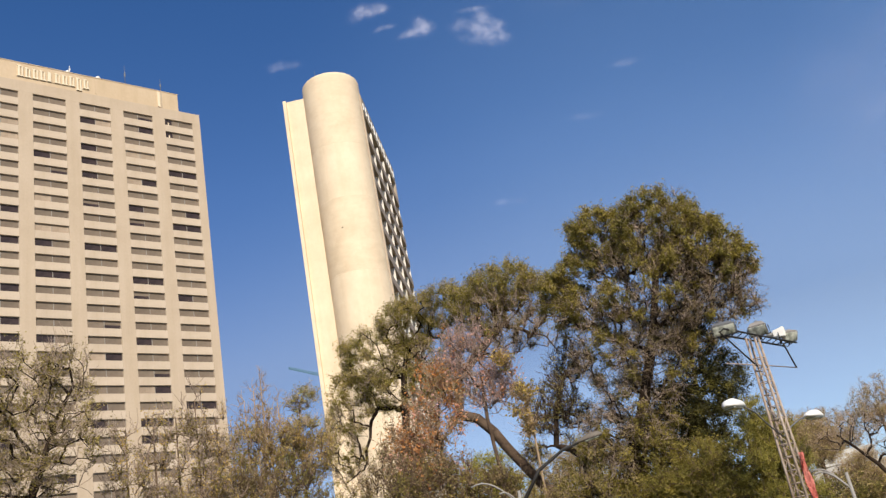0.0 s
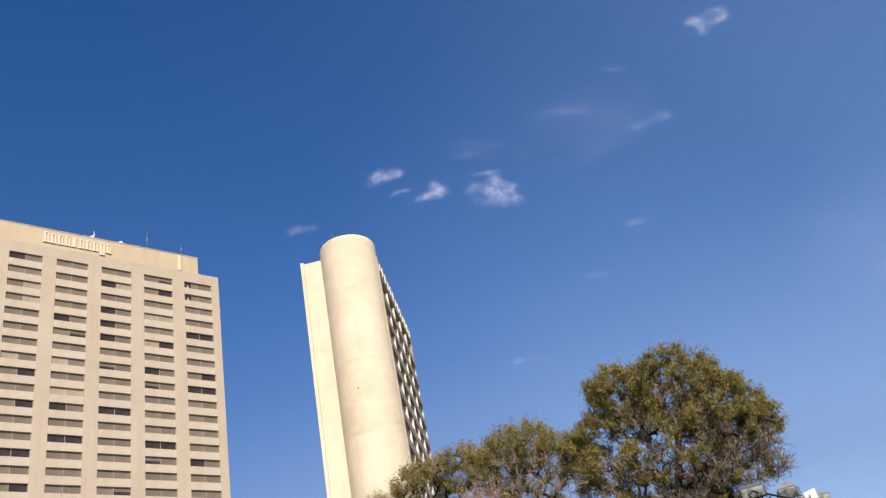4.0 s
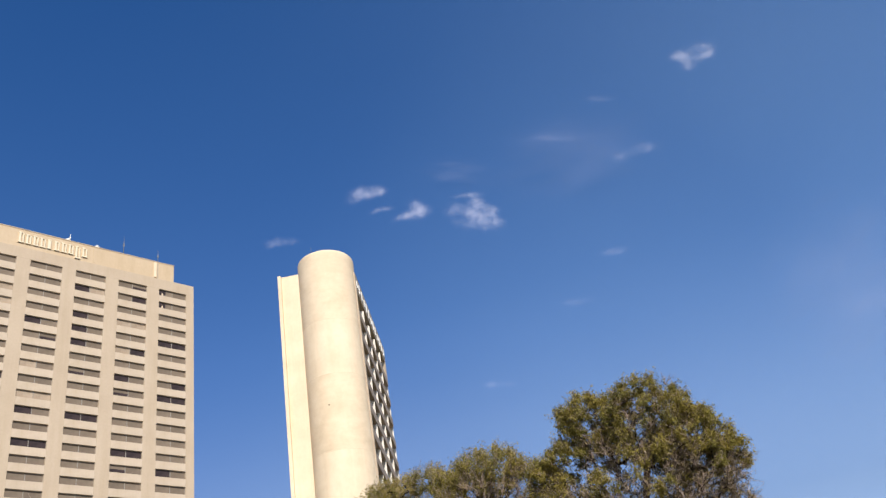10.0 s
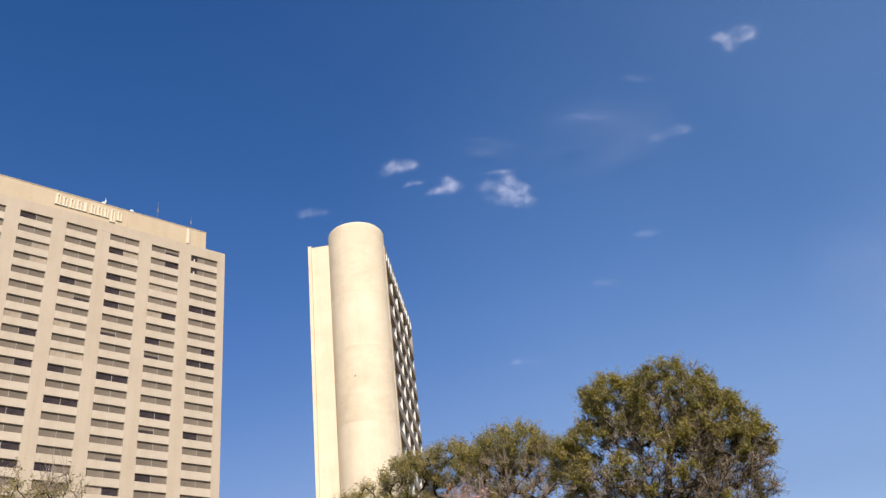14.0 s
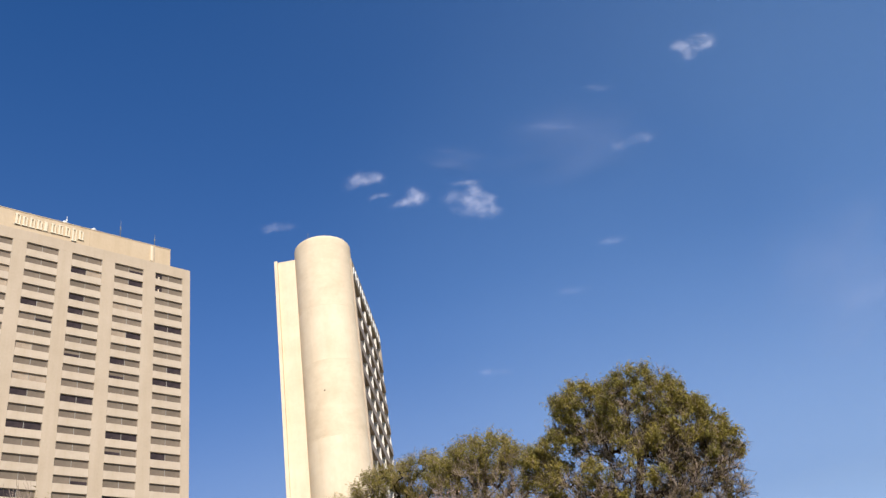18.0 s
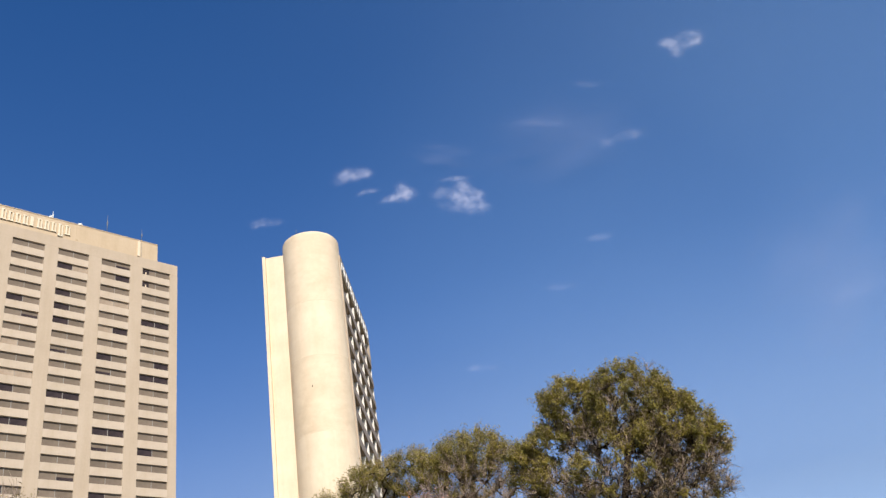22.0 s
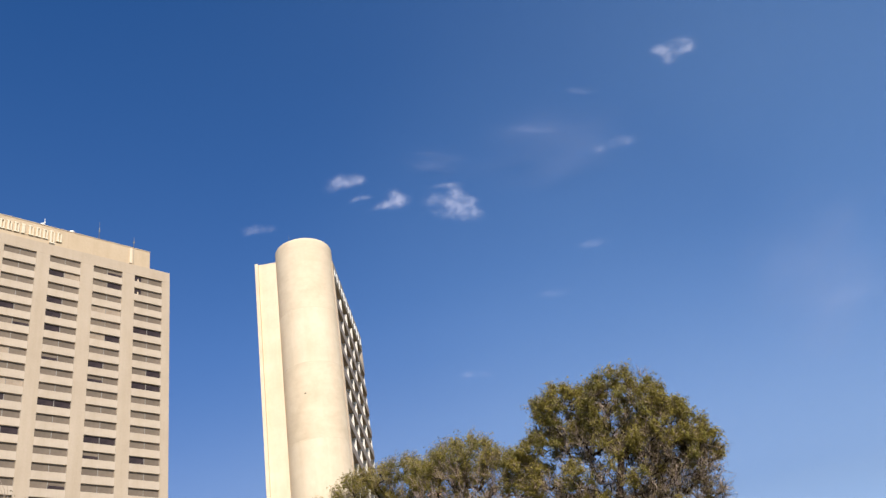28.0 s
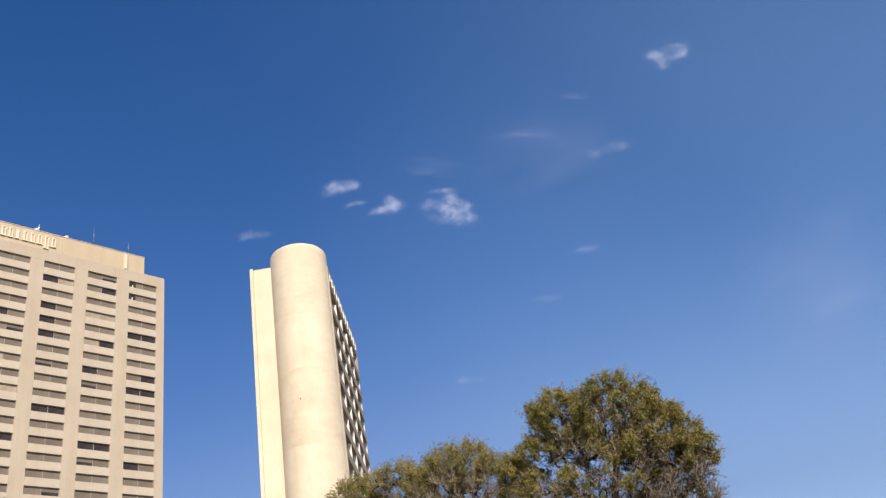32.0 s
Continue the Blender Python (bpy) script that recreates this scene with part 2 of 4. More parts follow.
def arrays_mesh(name, verts, quads, material, smooth=False):
    """A mesh from numpy arrays of corners and quads."""
    me = bpy.data.meshes.new(name)
    me.vertices.add(len(verts))
    me.vertices.foreach_set("co", np.asarray(verts, np.float32).ravel())
    k = quads.shape[1]
    me.loops.add(quads.size)
    me.loops.foreach_set("vertex_index", quads.astype(np.int32).ravel())
    me.polygons.add(len(quads))
    me.polygons.foreach_set("loop_start", np.arange(0, quads.size, k, dtype=np.int32))
    if smooth:
        me.polygons.foreach_set("use_smooth", np.ones(len(quads), bool))
    me.update(calc_edges=True)
    me.materials.append(material)
    return me


# ---------------------------------------------------------------- ground
bm = bmesh.new()
GN = 48
gv = [[bm.verts.new(((i / GN - 0.5) * 4200, (j / GN - 0.5) * 4200, 0)) for j in range(GN + 1)] for i in range(GN + 1)]
for i in range(GN):
    for j in range(GN):
        bm.faces.new((gv[i][j], gv[i + 1][j], gv[i + 1][j + 1], gv[i][j + 1]))
tagged(part("ground", bm, GRASS_SOIL), "dry park grass and soil under the trees", "ground", kind="structure")
tagged(part("road", box_mesh(-400, 66, -0.3, 400, 92, 0.02), ASPHALT), "grey asphalt avenue behind the park trees", "road", kind="structure")
for y0, y1 in ((62, 66), (92, 97)):
    tagged(part("pavement", box_mesh(-400, y0, -0.3, 400, y1, 0.15, 0.02), PAVING), "grey concrete pavement with a kerb beside the road", "pavement", kind="structure")
tagged(part("path", box_mesh(-30, -6, -0.3, 30, 5, 0.012), PAVING), "grey concrete park path where the camera stands", "path", kind="structure")

# ---------------------------------------------------------------- hotel tower with the window grid
# local x runs along the lit face, local -y looks out of it, z is height
T1 = empty("hotel_tower", pose(-62.09, 151.25, 0, 0, 0, 37.29), "tall beige concrete hotel tower with a grid of wide windows", "building")
BAY, STOREY, WIN_W, WIN_H = 8.824, 3.1, 6.15, 1.52
TOP_LINT = 107.95                      # head of the top row of windows
COLS, ROWS = range(-2, 4), range(0, 34)
X0, X1, ROOF, DEEP = -2 * BAY - 2.75, 34.4, 110.45, 22.0
REVEAL = 0.40
GRID_BOTTOM = TOP_LINT - 33 * STOREY - WIN_H
# piers: one slab between each pair of window columns, full height
pier_edges = [X0] + [e for c in COLS for e in (c * BAY, c * BAY + WIN_W)] + [X1]
for a, b in zip(pier_edges[::2], pier_edges[1::2]):
    part("pier", box_mesh(a, 0, 0, b, REVEAL + 0.25, TOP_LINT), CONCRETE, T1)
part("roof_band", box_mesh(X0, 0, TOP_LINT, X1, REVEAL + 0.25, ROOF, 0.04), CONCRETE, T1)
part("core", box_mesh(X0, REVEAL + 0.25, 0, X1, DEEP, ROOF - 0.4), CONCRETE, T1)
part("base_wall", box_mesh(X0 + 0.003, 0.004, 0, X1 - 0.003, REVEAL, GRID_BOTTOM - 0.004), CONCRETE, T1)
# penthouse wall that carries the sign, with a flue pier and a parapet cap
PX1, PTOP = 29.8, 114.65
pent = part("penthouse", box_mesh(X0, 0.12, ROOF, PX1, DEEP - 2, PTOP, 0.05), CROWN_WALL, T1, "warm plastered penthouse wall")
part("coping", box_mesh(X0 - 0.05, 0.04, PTOP, PX1 + 0.06, 0.5, PTOP + 0.16, 0.02), CROWN_WALL, pent)
part("flue_pier", box_mesh(25.2, -0.10, ROOF + 0.15, 25.75, 0.12, PTOP - 0.2, 0.03), CREAM_PALE, pent)
part("downpipe_streak", box_mesh(26.0, 0.06, ROOF + 0.1, 26.25, 0.12, PTOP - 0.35, 0.02), GREY_STONE, pent)
part("sign_panel", box_mesh(12.1, 0.07, ROOF + 0.35, 12.5, 0.12, PTOP - 0.1, 0.01), CROWN_WALL, pent)

span_mesh = as_mesh("spandrel", box_mesh(0, 0, 0, WIN_W, REVEAL + 0.25, STOREY - WIN_H, 0.03), SPANDREL)
half = WIN_W / 2
pane_meshes = {k: as_mesh("pane", box_mesh(0.06, REVEAL - 0.06, 0.06, half - 0.05, REVEAL - 0.02, WIN_H - 0.06), mt) for k, mt in (("blind", BLIND), ("curtain", CURTAIN), ("dark", DARK_ROOM))}
narrow = as_mesh("pane", box_mesh(0.06, REVEAL - 0.055, 0.10, half - 0.05, REVEAL - 0.03, WIN_H * 0.45), DARK_ROOM)
quarter = as_mesh("pane", box_mesh(0.10, REVEAL - 0.085, 0.08, half * 0.52, REVEAL - 0.062, WIN_H - 0.08), DARK_ROOM)
gathered = as_mesh("gathered_curtain", box_mesh(half * 0.24, REVEAL - 0.10, 0.10, half * 0.33, REVEAL - 0.087, WIN_H * 0.5, 0.004), CREAM_PALE)
fb = bmesh.new()
for bx in ((0, REVEAL - 0.1, 0, WIN_W, REVEAL, 0.06), (0, REVEAL - 0.1, WIN_H - 0.06, WIN_W, REVEAL, WIN_H),
           (0, REVEAL - 0.1, 0.06, 0.06, REVEAL, WIN_H - 0.06), (WIN_W - 0.06, REVEAL - 0.1, 0.06, WIN_W, REVEAL, WIN_H - 0.06),
           (half - 0.05, REVEAL - 0.14, 0.06, half + 0.05, REVEAL, WIN_H - 0.06)):
    box(fb, *bx)
frame_mesh = as_mesh("window_frame", fb, ALU)
rng = random.Random(7)
# panes that stand open or uncovered: (column, row): (left, right)
known = {(3, 4): "dd", (3, 8): "dd", (3, 7): "bd", (3, 20): "dd", (2, 21): "dd", (1, 20): "db", (3, 13): "db", (2, 0): "bn", (2, 1): "bd", (2, 5): "cd", (2, 7): "db", (2, 8): "nb",
         (2, 12): "dd", (2, 13): "nb", (2, 16): "db", (2, 18): "bn", (2, 19): "cd", (2, 3): "cc", (1, 1): "dc", (1, 3): "db", (1, 4): "db", (1, 5): "db",
         (1, 10): "dd", (1, 15): "bn", (1, 17): "cd", (0, 4): "db", (0, 5): "bn", (0, 7): "cb", (0, 9): "cc", (0, 10): "db", (0, 12): "dd", (0, 16): "db",
         (3, 0): "qb", (3, 1): "qb", (-1, 0): "db", (-1, 2): "bc", (-1, 3): "bc", (-1, 4): "bb", (-1, 5): "bb", (-1, 8): "bd", (-1, 10): "bd", (-1, 13): "dd", (-1, 15): "bd", (-1, 16): "bd"}
for c in COLS:
    for r in ROWS:
        z = TOP_LINT - r * STOREY - WIN_H
        if z < 3:
            continue
        w = part("window", frame_mesh, None, T1, m=pose(c * BAY, 0, z))
        code = known.get((c, r)) or (rng.choice(["bb"] * 30 + ["nb"]) if r <= 20 and c >= 0 else None) or rng.choice(["bb"] * 14 + ["db", "bd", "dd", "cb"])
        for k, ch in enumerate(code):
            kind = {"b": "blind", "c": "curtain", "d": "dark", "n": "blind", "q": "blind"}[ch]
            part("pane", pane_meshes[kind], None, w, m=pose(k * half + (0.0 if k == 0 else -0.01), 0, 0))
            if ch == "n":
                part("pane", narrow, None, w, m=pose(k * half, -0.03, 0.03))
            if ch == "q":
                part("pane", quarter, None, w, m=pose(k * half, 0, 0))
                part("gathered_curtain", gathered, None, w, m=pose(k * half, 0, 0))
        part("spandrel", span_mesh, None, T1, m=pose(c * BAY, 0, z - (STOREY - WIN_H)))

# sign: ten raised plain letter blocks on the penthouse wall
SIGN_X, SIGN_STEP = -2.75, 1.39


def letter_block(w, h, stem):
    """A plain raised block: a thick bar, a thinner one beside it, and a foot under both."""
    bm = bmesh.new()
    box(bm, 0.0, -0.24, 0, stem, 0.0, h, 0.02)
    if w > 0.6:
        box(bm, w * 0.60, -0.23, 0, w * 0.60 + 0.26, -0.01, h * 0.9, 0.02)
    box(bm, -0.08, -0.215, 0, w * 0.88, -0.004, 0.2)
    box(bm, -0.08, -0.215, h - 0.2, stem + 0.2, -0.004, h)
    return bm


sign = part("sign_rail", box_mesh(SIGN_X - 0.3, -0.06, 111.36, SIGN_X + 10 * SIGN_STEP - 0.2, 0.0, 111.44), CROWN_WALL, T1, "thin rail under raised pale sign letters")
sign.matrix_basis = pose(0, 0.12, 0)
block_wide = as_mesh("sign_letter", letter_block(1.15, 2.25, 0.38), GOLD_WHITE)
block_slim = as_mesh("sign_letter", letter_block(0.62, 2.25, 0.40), GOLD_WHITE)
block_first = as_mesh("sign_letter", letter_block(1.2, 2.5, 0.42), GOLD_WHITE)
block_tall = as_mesh("sign_letter", letter_block(1.15, 3.0, 0.38), GOLD_WHITE)
for i in range(10):
    mesh = {0: block_first, 4: block_slim, 8: block_tall}.get(i, block_wide)
    part("sign_letter", mesh, None, sign, m=pose(SIGN_X + i * SIGN_STEP, -0.03, 111.44 - (0.72 if i == 8 else 0)))
# white half-round emblem on the same wall
bm = bmesh.new()
arc = [(1.95 * math.cos(math.pi * k / 24), 3.1 * math.sin(math.pi * k / 24)) for k in range(25)]
rim0 = [bm.verts.new((x, -0.16, z)) for x, z in arc]
rim1 = [bm.verts.new((x, -0.01, z)) for x, z in arc]
bm.faces.new(rim0)
bm.faces.new(rim1[::-1])
for k in range(25):
    bm.faces.new((rim0[k], rim1[k], rim1[(k + 1) % 25], rim0[(k + 1) % 25]))
part("emblem", bm, WHITE_PAINT, T1, "plain white half-round emblem", m=pose(-15.7, 0.11, 111.3))

# rooftop masts and gear
for x, h, r, paint, look_of_it in ((7.3, 2.0, 0.07, WHITE_PAINT, "short white rooftop antenna"), (18.6, 4.8, 0.05, STEEL, "tall thin grey rooftop antenna"), (26.3, 3.4, 0.05, STEEL, "thin grey rooftop antenna")):
    bm = bmesh.new()
    tube(bm, [(0, 0, 0), (0, 0, h * 0.6), (0, 0, h)], [r * 1.6, r, r * 0.5], 6)
    box(bm, -0.14, -0.05, h * 0.45, 0.14, 0.05, h * 0.62, 0.01)
    part("roof_antenna", bm, paint, pent, look_of_it, m=pose(x, 0.6, PTOP + 0.1))
for x in (7.0, 13.0):
    bm = bmesh.new()
    bmesh.ops.create_cone(bm, cap_ends=True, segments=14, radius1=0.5, radius2=0.12, depth=0.35, matrix=pose(0, 0, 0.55, 65))
    tube(bm, [(0, 0.1, 0), (0, 0.1, 0.5)], [0.06, 0.05], 6)
    part("dish", bm, WHITE_PAINT, pent, "small white rooftop dish", m=pose(x, 0.5, PTOP + 0.14))

# ---------------------------------------------------------------- tower with the rounded end
# local y runs away along the window face, local +x looks out of it
T2_TURN = -7.9
T2 = empty("round_ended_tower", pose(0.8, 190.0, 0, 0, 0, T2_TURN), "cream tower with a rounded end and a deep lattice face", "building")
T2H, LEN, WID = 121.5, 45.5, 18.92
END_H = 123.1
END_Y = 0.03
CYL_R, CYL_TOP = 7.03, 126.0


def lathe(bm, profile, segments, a0=0.0, a1=2 * math.pi):
    """Turns (radius, height) pairs about z."""
    closed = abs(a1 - a0 - 2 * math.pi) < 1e-6
    n = segments if closed else segments + 1
    rings = [[bm.verts.new((r * math.cos(a0 + (a1 - a0) * k / segments), r * math.sin(a0 + (a1 - a0) * k / segments), z)) for k in range(n)] for r, z in profile]
    for r0, r1 in zip(rings, rings[1:]):
        for k in range(segments):
            j = (k + 1) % n
            f = bm.faces.new((r0[k], r0[j], r1[j], r1[k]))
            f.smooth = True
    return rings


# stair drum, cast in lifts with slightly raised joints
drum = empty("stair_drum", pose(-7.20, 2.11, 0), "", "")
drum.parent = T2
lifts = [0.0, 18.0, 36.5, 55.0, 73.7, 92.0, 106.2, CYL_TOP]
for i, (a, b) in enumerate(zip(lifts, lifts[1:])):
    bm = bmesh.new()
    rr = CYL_R + 0.03 - 0.005 * i
    prof = [(rr, a), (rr, a + 0.12), (rr, b - 0.12), (rr - 0.01, b)]
    if b == CYL_TOP:
        prof = [(rr, a), (rr, a + 0.12), (rr, b - 1.2), (rr, b - 1.0)] + [(rr - 0.9 + 0.9 * math.cos(q), b - 0.9 + 0.9 * math.sin(q)) for q in (0.2, 0.5, 0.8, 1.1, 1.4, 1.57)] + [(0.01, b)]
    lathe(bm, prof, 72)
    if i:
        ring = bmesh.new()
        lathe(ring, [(rr, -0.09), (rr + 0.02, -0.07), (rr + 0.02, 0.07), (rr, 0.09)], 72)
        part("joint", ring, CREAM, drum, m=pose(0, 0, a))
    part("drum_lift", bm, CREAM_PALE if i in (0, 1, 2, 3, 5) else CREAM, drum)
part("vent_hole", box_mesh(-0.14, -CYL_R - 0.06, 0, 0.14, -CYL_R + 0.3, 0.28, 0.03), DARK_PANE, drum, m=pose(0, 0, 84.3, 0, 0, -8))
bm = bmesh.new()
tube(bm, [(0, 0, 0), (0, 0, 1.6)], [0.06, 0.03], 6)
part("roof_antenna", bm, STEEL, drum, m=pose(-2.2, -CYL_R + 1.0, CYL_TOP - 0.05))

# end wall with its corner fin, and the block behind
part("end_wall", box_mesh(-WID, END_Y, 0, -8.0, 1.2, END_H - 0.35), CREAM_PALE, T2)
part("end_coping", box_mesh(-WID + 0.75, END_Y - 0.03, END_H - 0.35, -8.0, 1.25, END_H - 0.05, 0.03), CREAM_PALE, T2)
part("corner_fin", box_mesh(-WID - 0.1, END_Y - 0.75, 0, -WID + 0.7, 1.2, END_H, 0.04), CREAM_PALE, T2)
part("block", box_mesh(-WID + 0.3, 1.2, 0, -1.4, LEN - 0.5, T2H - 0.6), CREAM, T2)
# window face: bands, fins and dark panes in between
BAY2, NB = 8.2, 5
FACE_TOP = T2H - 4.6
rows2 = [82.3 + 6.2 * k for k in range(-13, 7)]
band_mesh = as_mesh("band", box_mesh(-1.4, 2.2, -1.12, 0.05, LEN - 0.6, 1.12, 0.06), BAND_STONE)
fin_mesh = as_mesh("fin", box_mesh(-0.95, 0, -1.98, -0.05, 0.32, 1.98, 0.03), WHITE_FIN)
pane2 = as_mesh("pane", box_mesh(-1.1, 0.32, -1.96, -0.95, BAY2 - 0.05, 1.96), DARK_PANE)
for z in rows2:
    if z < 4 or z > FACE_TOP - 1:
        continue
    part("band", band_mesh, None, T2, m=pose(0, 0, z - 3.1))
    for k in range(NB):
        y = 2.4 + k * BAY2
        part("fin", fin_mesh, None, T2, m=pose(0, y, z))
        part("pane", pane2, None, T2, m=pose(0, y, z))
part("parapet", box_mesh(-1.4, 2.2, FACE_TOP - 0.6, 0.05, LEN - 0.6, T2H, 0.06), GREY_STONE, T2)
bm = bmesh.new()
lathe(bm, [(1.6, FACE_TOP - 6), (1.6, T2H - 0.3), (1.3, T2H), (0.01, T2H)], 20, -0.5 * math.pi, 0.75 * math.pi)
part("rounded_corner", bm, GREY_STONE, T2, m=pose(-1.5, LEN - 0.8, 0))
part("end_edge", box_mesh(-1.6, LEN - 0.62, 0, -0.2, LEN - 0.2, FACE_TOP - 6, 0.04), WHITE_FIN, T2)
part("edge_strip", box_mesh(-1.4, 1.2, 0, 0.06, 2.2, T2H - 0.2, 0.05), GREY_STONE, T2)
sg = as_mesh("sign_letter", box_mesh(-0.05, 0, 0, 0.15, 0.8, 2.6, 0.02), WHITE_PAINT)
sg2 = as_mesh("sign_letter", box_mesh(-0.05, 0, 0, 0.15, 1.7, 2.0, 0.02), WHITE_PAINT)
for k in range(13):
    part("sign_letter", sg if k % 3 else sg2, None, T2, m=pose(0.1, 2.5 + k * 3.3, FACE_TOP + 0.6))

# ---------------------------------------------------------------- trees

def leaves(centres, spread, per, size, slim, seed, material, name, droop=0.0, shoots=None):
    """Many small bent leaves scattered round the given centres."""
    g = np.random.default_rng(seed)
    n = len(centres) * per
    c = np.repeat(np.asarray(centres), per, axis=0)
    s = np.repeat(np.asarray(spread), per)[:, None] if np.ndim(spread) else spread
    sprays = 5
    axis = g.normal(0, 1, (len(centres), sprays, 3))
    axis[:, :, 2] = axis[:, :, 2] * 0.8 + 0.35
    axis /= np.linalg.norm(axis, axis=2, keepdims=True)
    pick = g.integers(0, sprays, n)
    ax = axis[np.repeat(np.arange(len(centres)), per), pick]
    if shoots is None:
        p = c + ax * s * g.uniform(0.0, 2.2, (n, 1)) + g.normal(0, 1, (n, 3)) * s * 0.34
    else:          # leaves sit along the twigs that leave each tip
        ax = shoots[np.repeat(np.arange(len(centres)), per), g.integers(0, shoots.shape[1], n)]
        p = c + ax * g.uniform(0.1, 1.1, (n, 1)) + g.normal(0, 1, (n, 3)) * s * 0.32
    d = g.normal(0, 1, (n, 3))
    d[:, 2] = d[:, 2] * 0.7 - droop
    d /= np.linalg.norm(d, axis=1, keepdims=True)
    q = np.cross(d, g.normal(0, 1, (n, 3)))
    q /= np.linalg.norm(q, axis=1, keepdims=True) + 1e-9
    ln = size * g.uniform(0.6, 1.3, (n, 1))
    w = ln * slim
    up = np.cross(d, q) * ln * 0.12
    v = np.stack([p, p + d * ln * 0.5 + q * w + up, p + d * ln, p + d * ln * 0.5 - q * w + up], 1).reshape(-1, 3)
    return arrays_mesh(name, v, np.arange(4 * n).reshape(n, 4), material)


def grow(stem, stem_r, lobes, tips, seed, bare=0.0, shell=0.55):
    """Limbs from a stem out to points spread through the lobes of a crown.
    Returns branch lines with radii, and the tips."""
    g = np.random.default_rng(seed)
    vol = np.array([l[3] * l[3] * l[4] for l in lobes]) ** 0.75
    pick = g.choice(len(lobes), tips, p=vol / vol.sum())
    pts = []
    for i in pick:
        x, y, z, rh, rv = lobes[i]
        u = g.normal(0, 1, 3)
        u /= np.linalg.norm(u)
        k = g.uniform(shell, 1.0) ** 0.6
        pts.append((x + u[0] * rh * k, y + u[1] * rh * k, z + u[2] * rv * k))
    pts = np.array(pts)
    stem = [np.array(s, float) for s in stem]
    nodes, parent = [], []
    # fine steps on the stem
    for a, b in zip(stem, stem[1:]):
        for t in np.linspace(0, 1, 5)[:-1]:
            nodes.append(a + (b - a) * t)
            parent.append(len(nodes) - 2)
    nodes.append(stem[-1])
    parent.append(len(nodes) - 2)
    first = max(3, int(len(nodes) * 0.45))
    order = np.argsort([np.min(np.linalg.norm(np.array(nodes)[first:] - p, axis=1)) for p in pts])
    load = np.zeros(len(nodes) + tips * 6)
    arr = np.array(nodes)
    arr = np.vstack([arr, np.zeros((tips * 6, 3))])
    count = len(nodes)
    usable = np.zeros(len(arr), bool)
    usable[first:count] = True
    par = list(parent)
    tip_ids = []
    for i in order:
        p = pts[i]
        idx = np.nonzero(usable[:count])[0]
        dv = p - arr[idx]
        dist = np.linalg.norm(dv, axis=1) - 0.25 * np.minimum(dv[:, 2], 1.5)
        j = idx[np.argmin(dist)]
        a = arr[j]
        ln = np.linalg.norm(p - a)
        steps = int(min(5, max(2, ln / 0.5)))
        prev = j
        bow = g.normal(0, 0.10, 3) * ln
        bow[2] += 0.10 * ln
        for s in range(1, steps + 1):
            t = s / steps
            arr[count] = a + (p - a) * t + bow * 4 * t * (1 - t) * 0.5 + (g.normal(0, 0.04, 3) * ln * 0.5 if s < steps else 0)
            par.append(prev)
            usable[count] = True
            prev = count
            count += 1
        tip_ids.append(prev)
    for t in tip_ids:
        j = t
        while j >= 0:
            load[j] += 1
            j = par[j]
    # thickness by the number of tips carried
    total = load[0]
    rad = stem_r * np.sqrt(np.maximum(load[:count], 0.6) / total) ** 0.95
    rad = np.maximum(rad, 0.012)
    for i in range(len(parent)):
        rad[i] = max(rad[i], stem_r * (1 - 0.75 * i / len(parent)) * (1.35 if i == 0 else 1))
    tp = arr[tip_ids]
    depth = np.min([np.sqrt(((tp[:, 0] - l[0]) / l[3]) ** 2 + ((tp[:, 1] - l[1]) / l[3]) ** 2 + ((tp[:, 2] - l[2]) / l[4]) ** 2) for l in lobes], axis=0)
    return arr[:count], np.array(par), rad, np.array(tip_ids), len(parent), depth


def wood(arr, par, rad, lo, hi, sides, material, name):
    """Tapered prisms from each node to its parent."""
    i = np.arange(max(lo, 1), hi)
    a, b = arr[par[i]], arr[i]
    d = b - a
    L = np.linalg.norm(d, axis=1, keepdims=True) + 1e-9
    d = d / L
    ref = np.where(np.abs(d[:, 2:3]) > 0.9, [[1.0, 0, 0]], [[0, 0, 1.0]])
    u = np.cross(d, ref)
    u /= np.linalg.norm(u, axis=1, keepdims=True)
    w = np.cross(d, u)
    ra, rb = np.minimum(rad[par[i]], rad[i] * 1.6)[:, None], rad[i][:, None]
    a = a - d * ra * 0.3
    vs = []
    for base, r in ((a, ra), (b, rb)):
        for k in range(sides):
            c, s = math.cos(2 * math.pi * k / sides), math.sin(2 * math.pi * k / sides)
            vs.append(base + (u * c + w * s) * r)
    v = np.stack(vs, 1)
    n = len(i)
    q = np.array([(k, (k + 1) % sides, sides + (k + 1) % sides, sides + k) for k in range(sides)])
    quads = (q[None] + (np.arange(n) * 2 * sides)[:, None, None]).reshape(-1, 4)
    return arrays_mesh(name, v.reshape(-1, 3), quads, material, smooth=sides > 4)


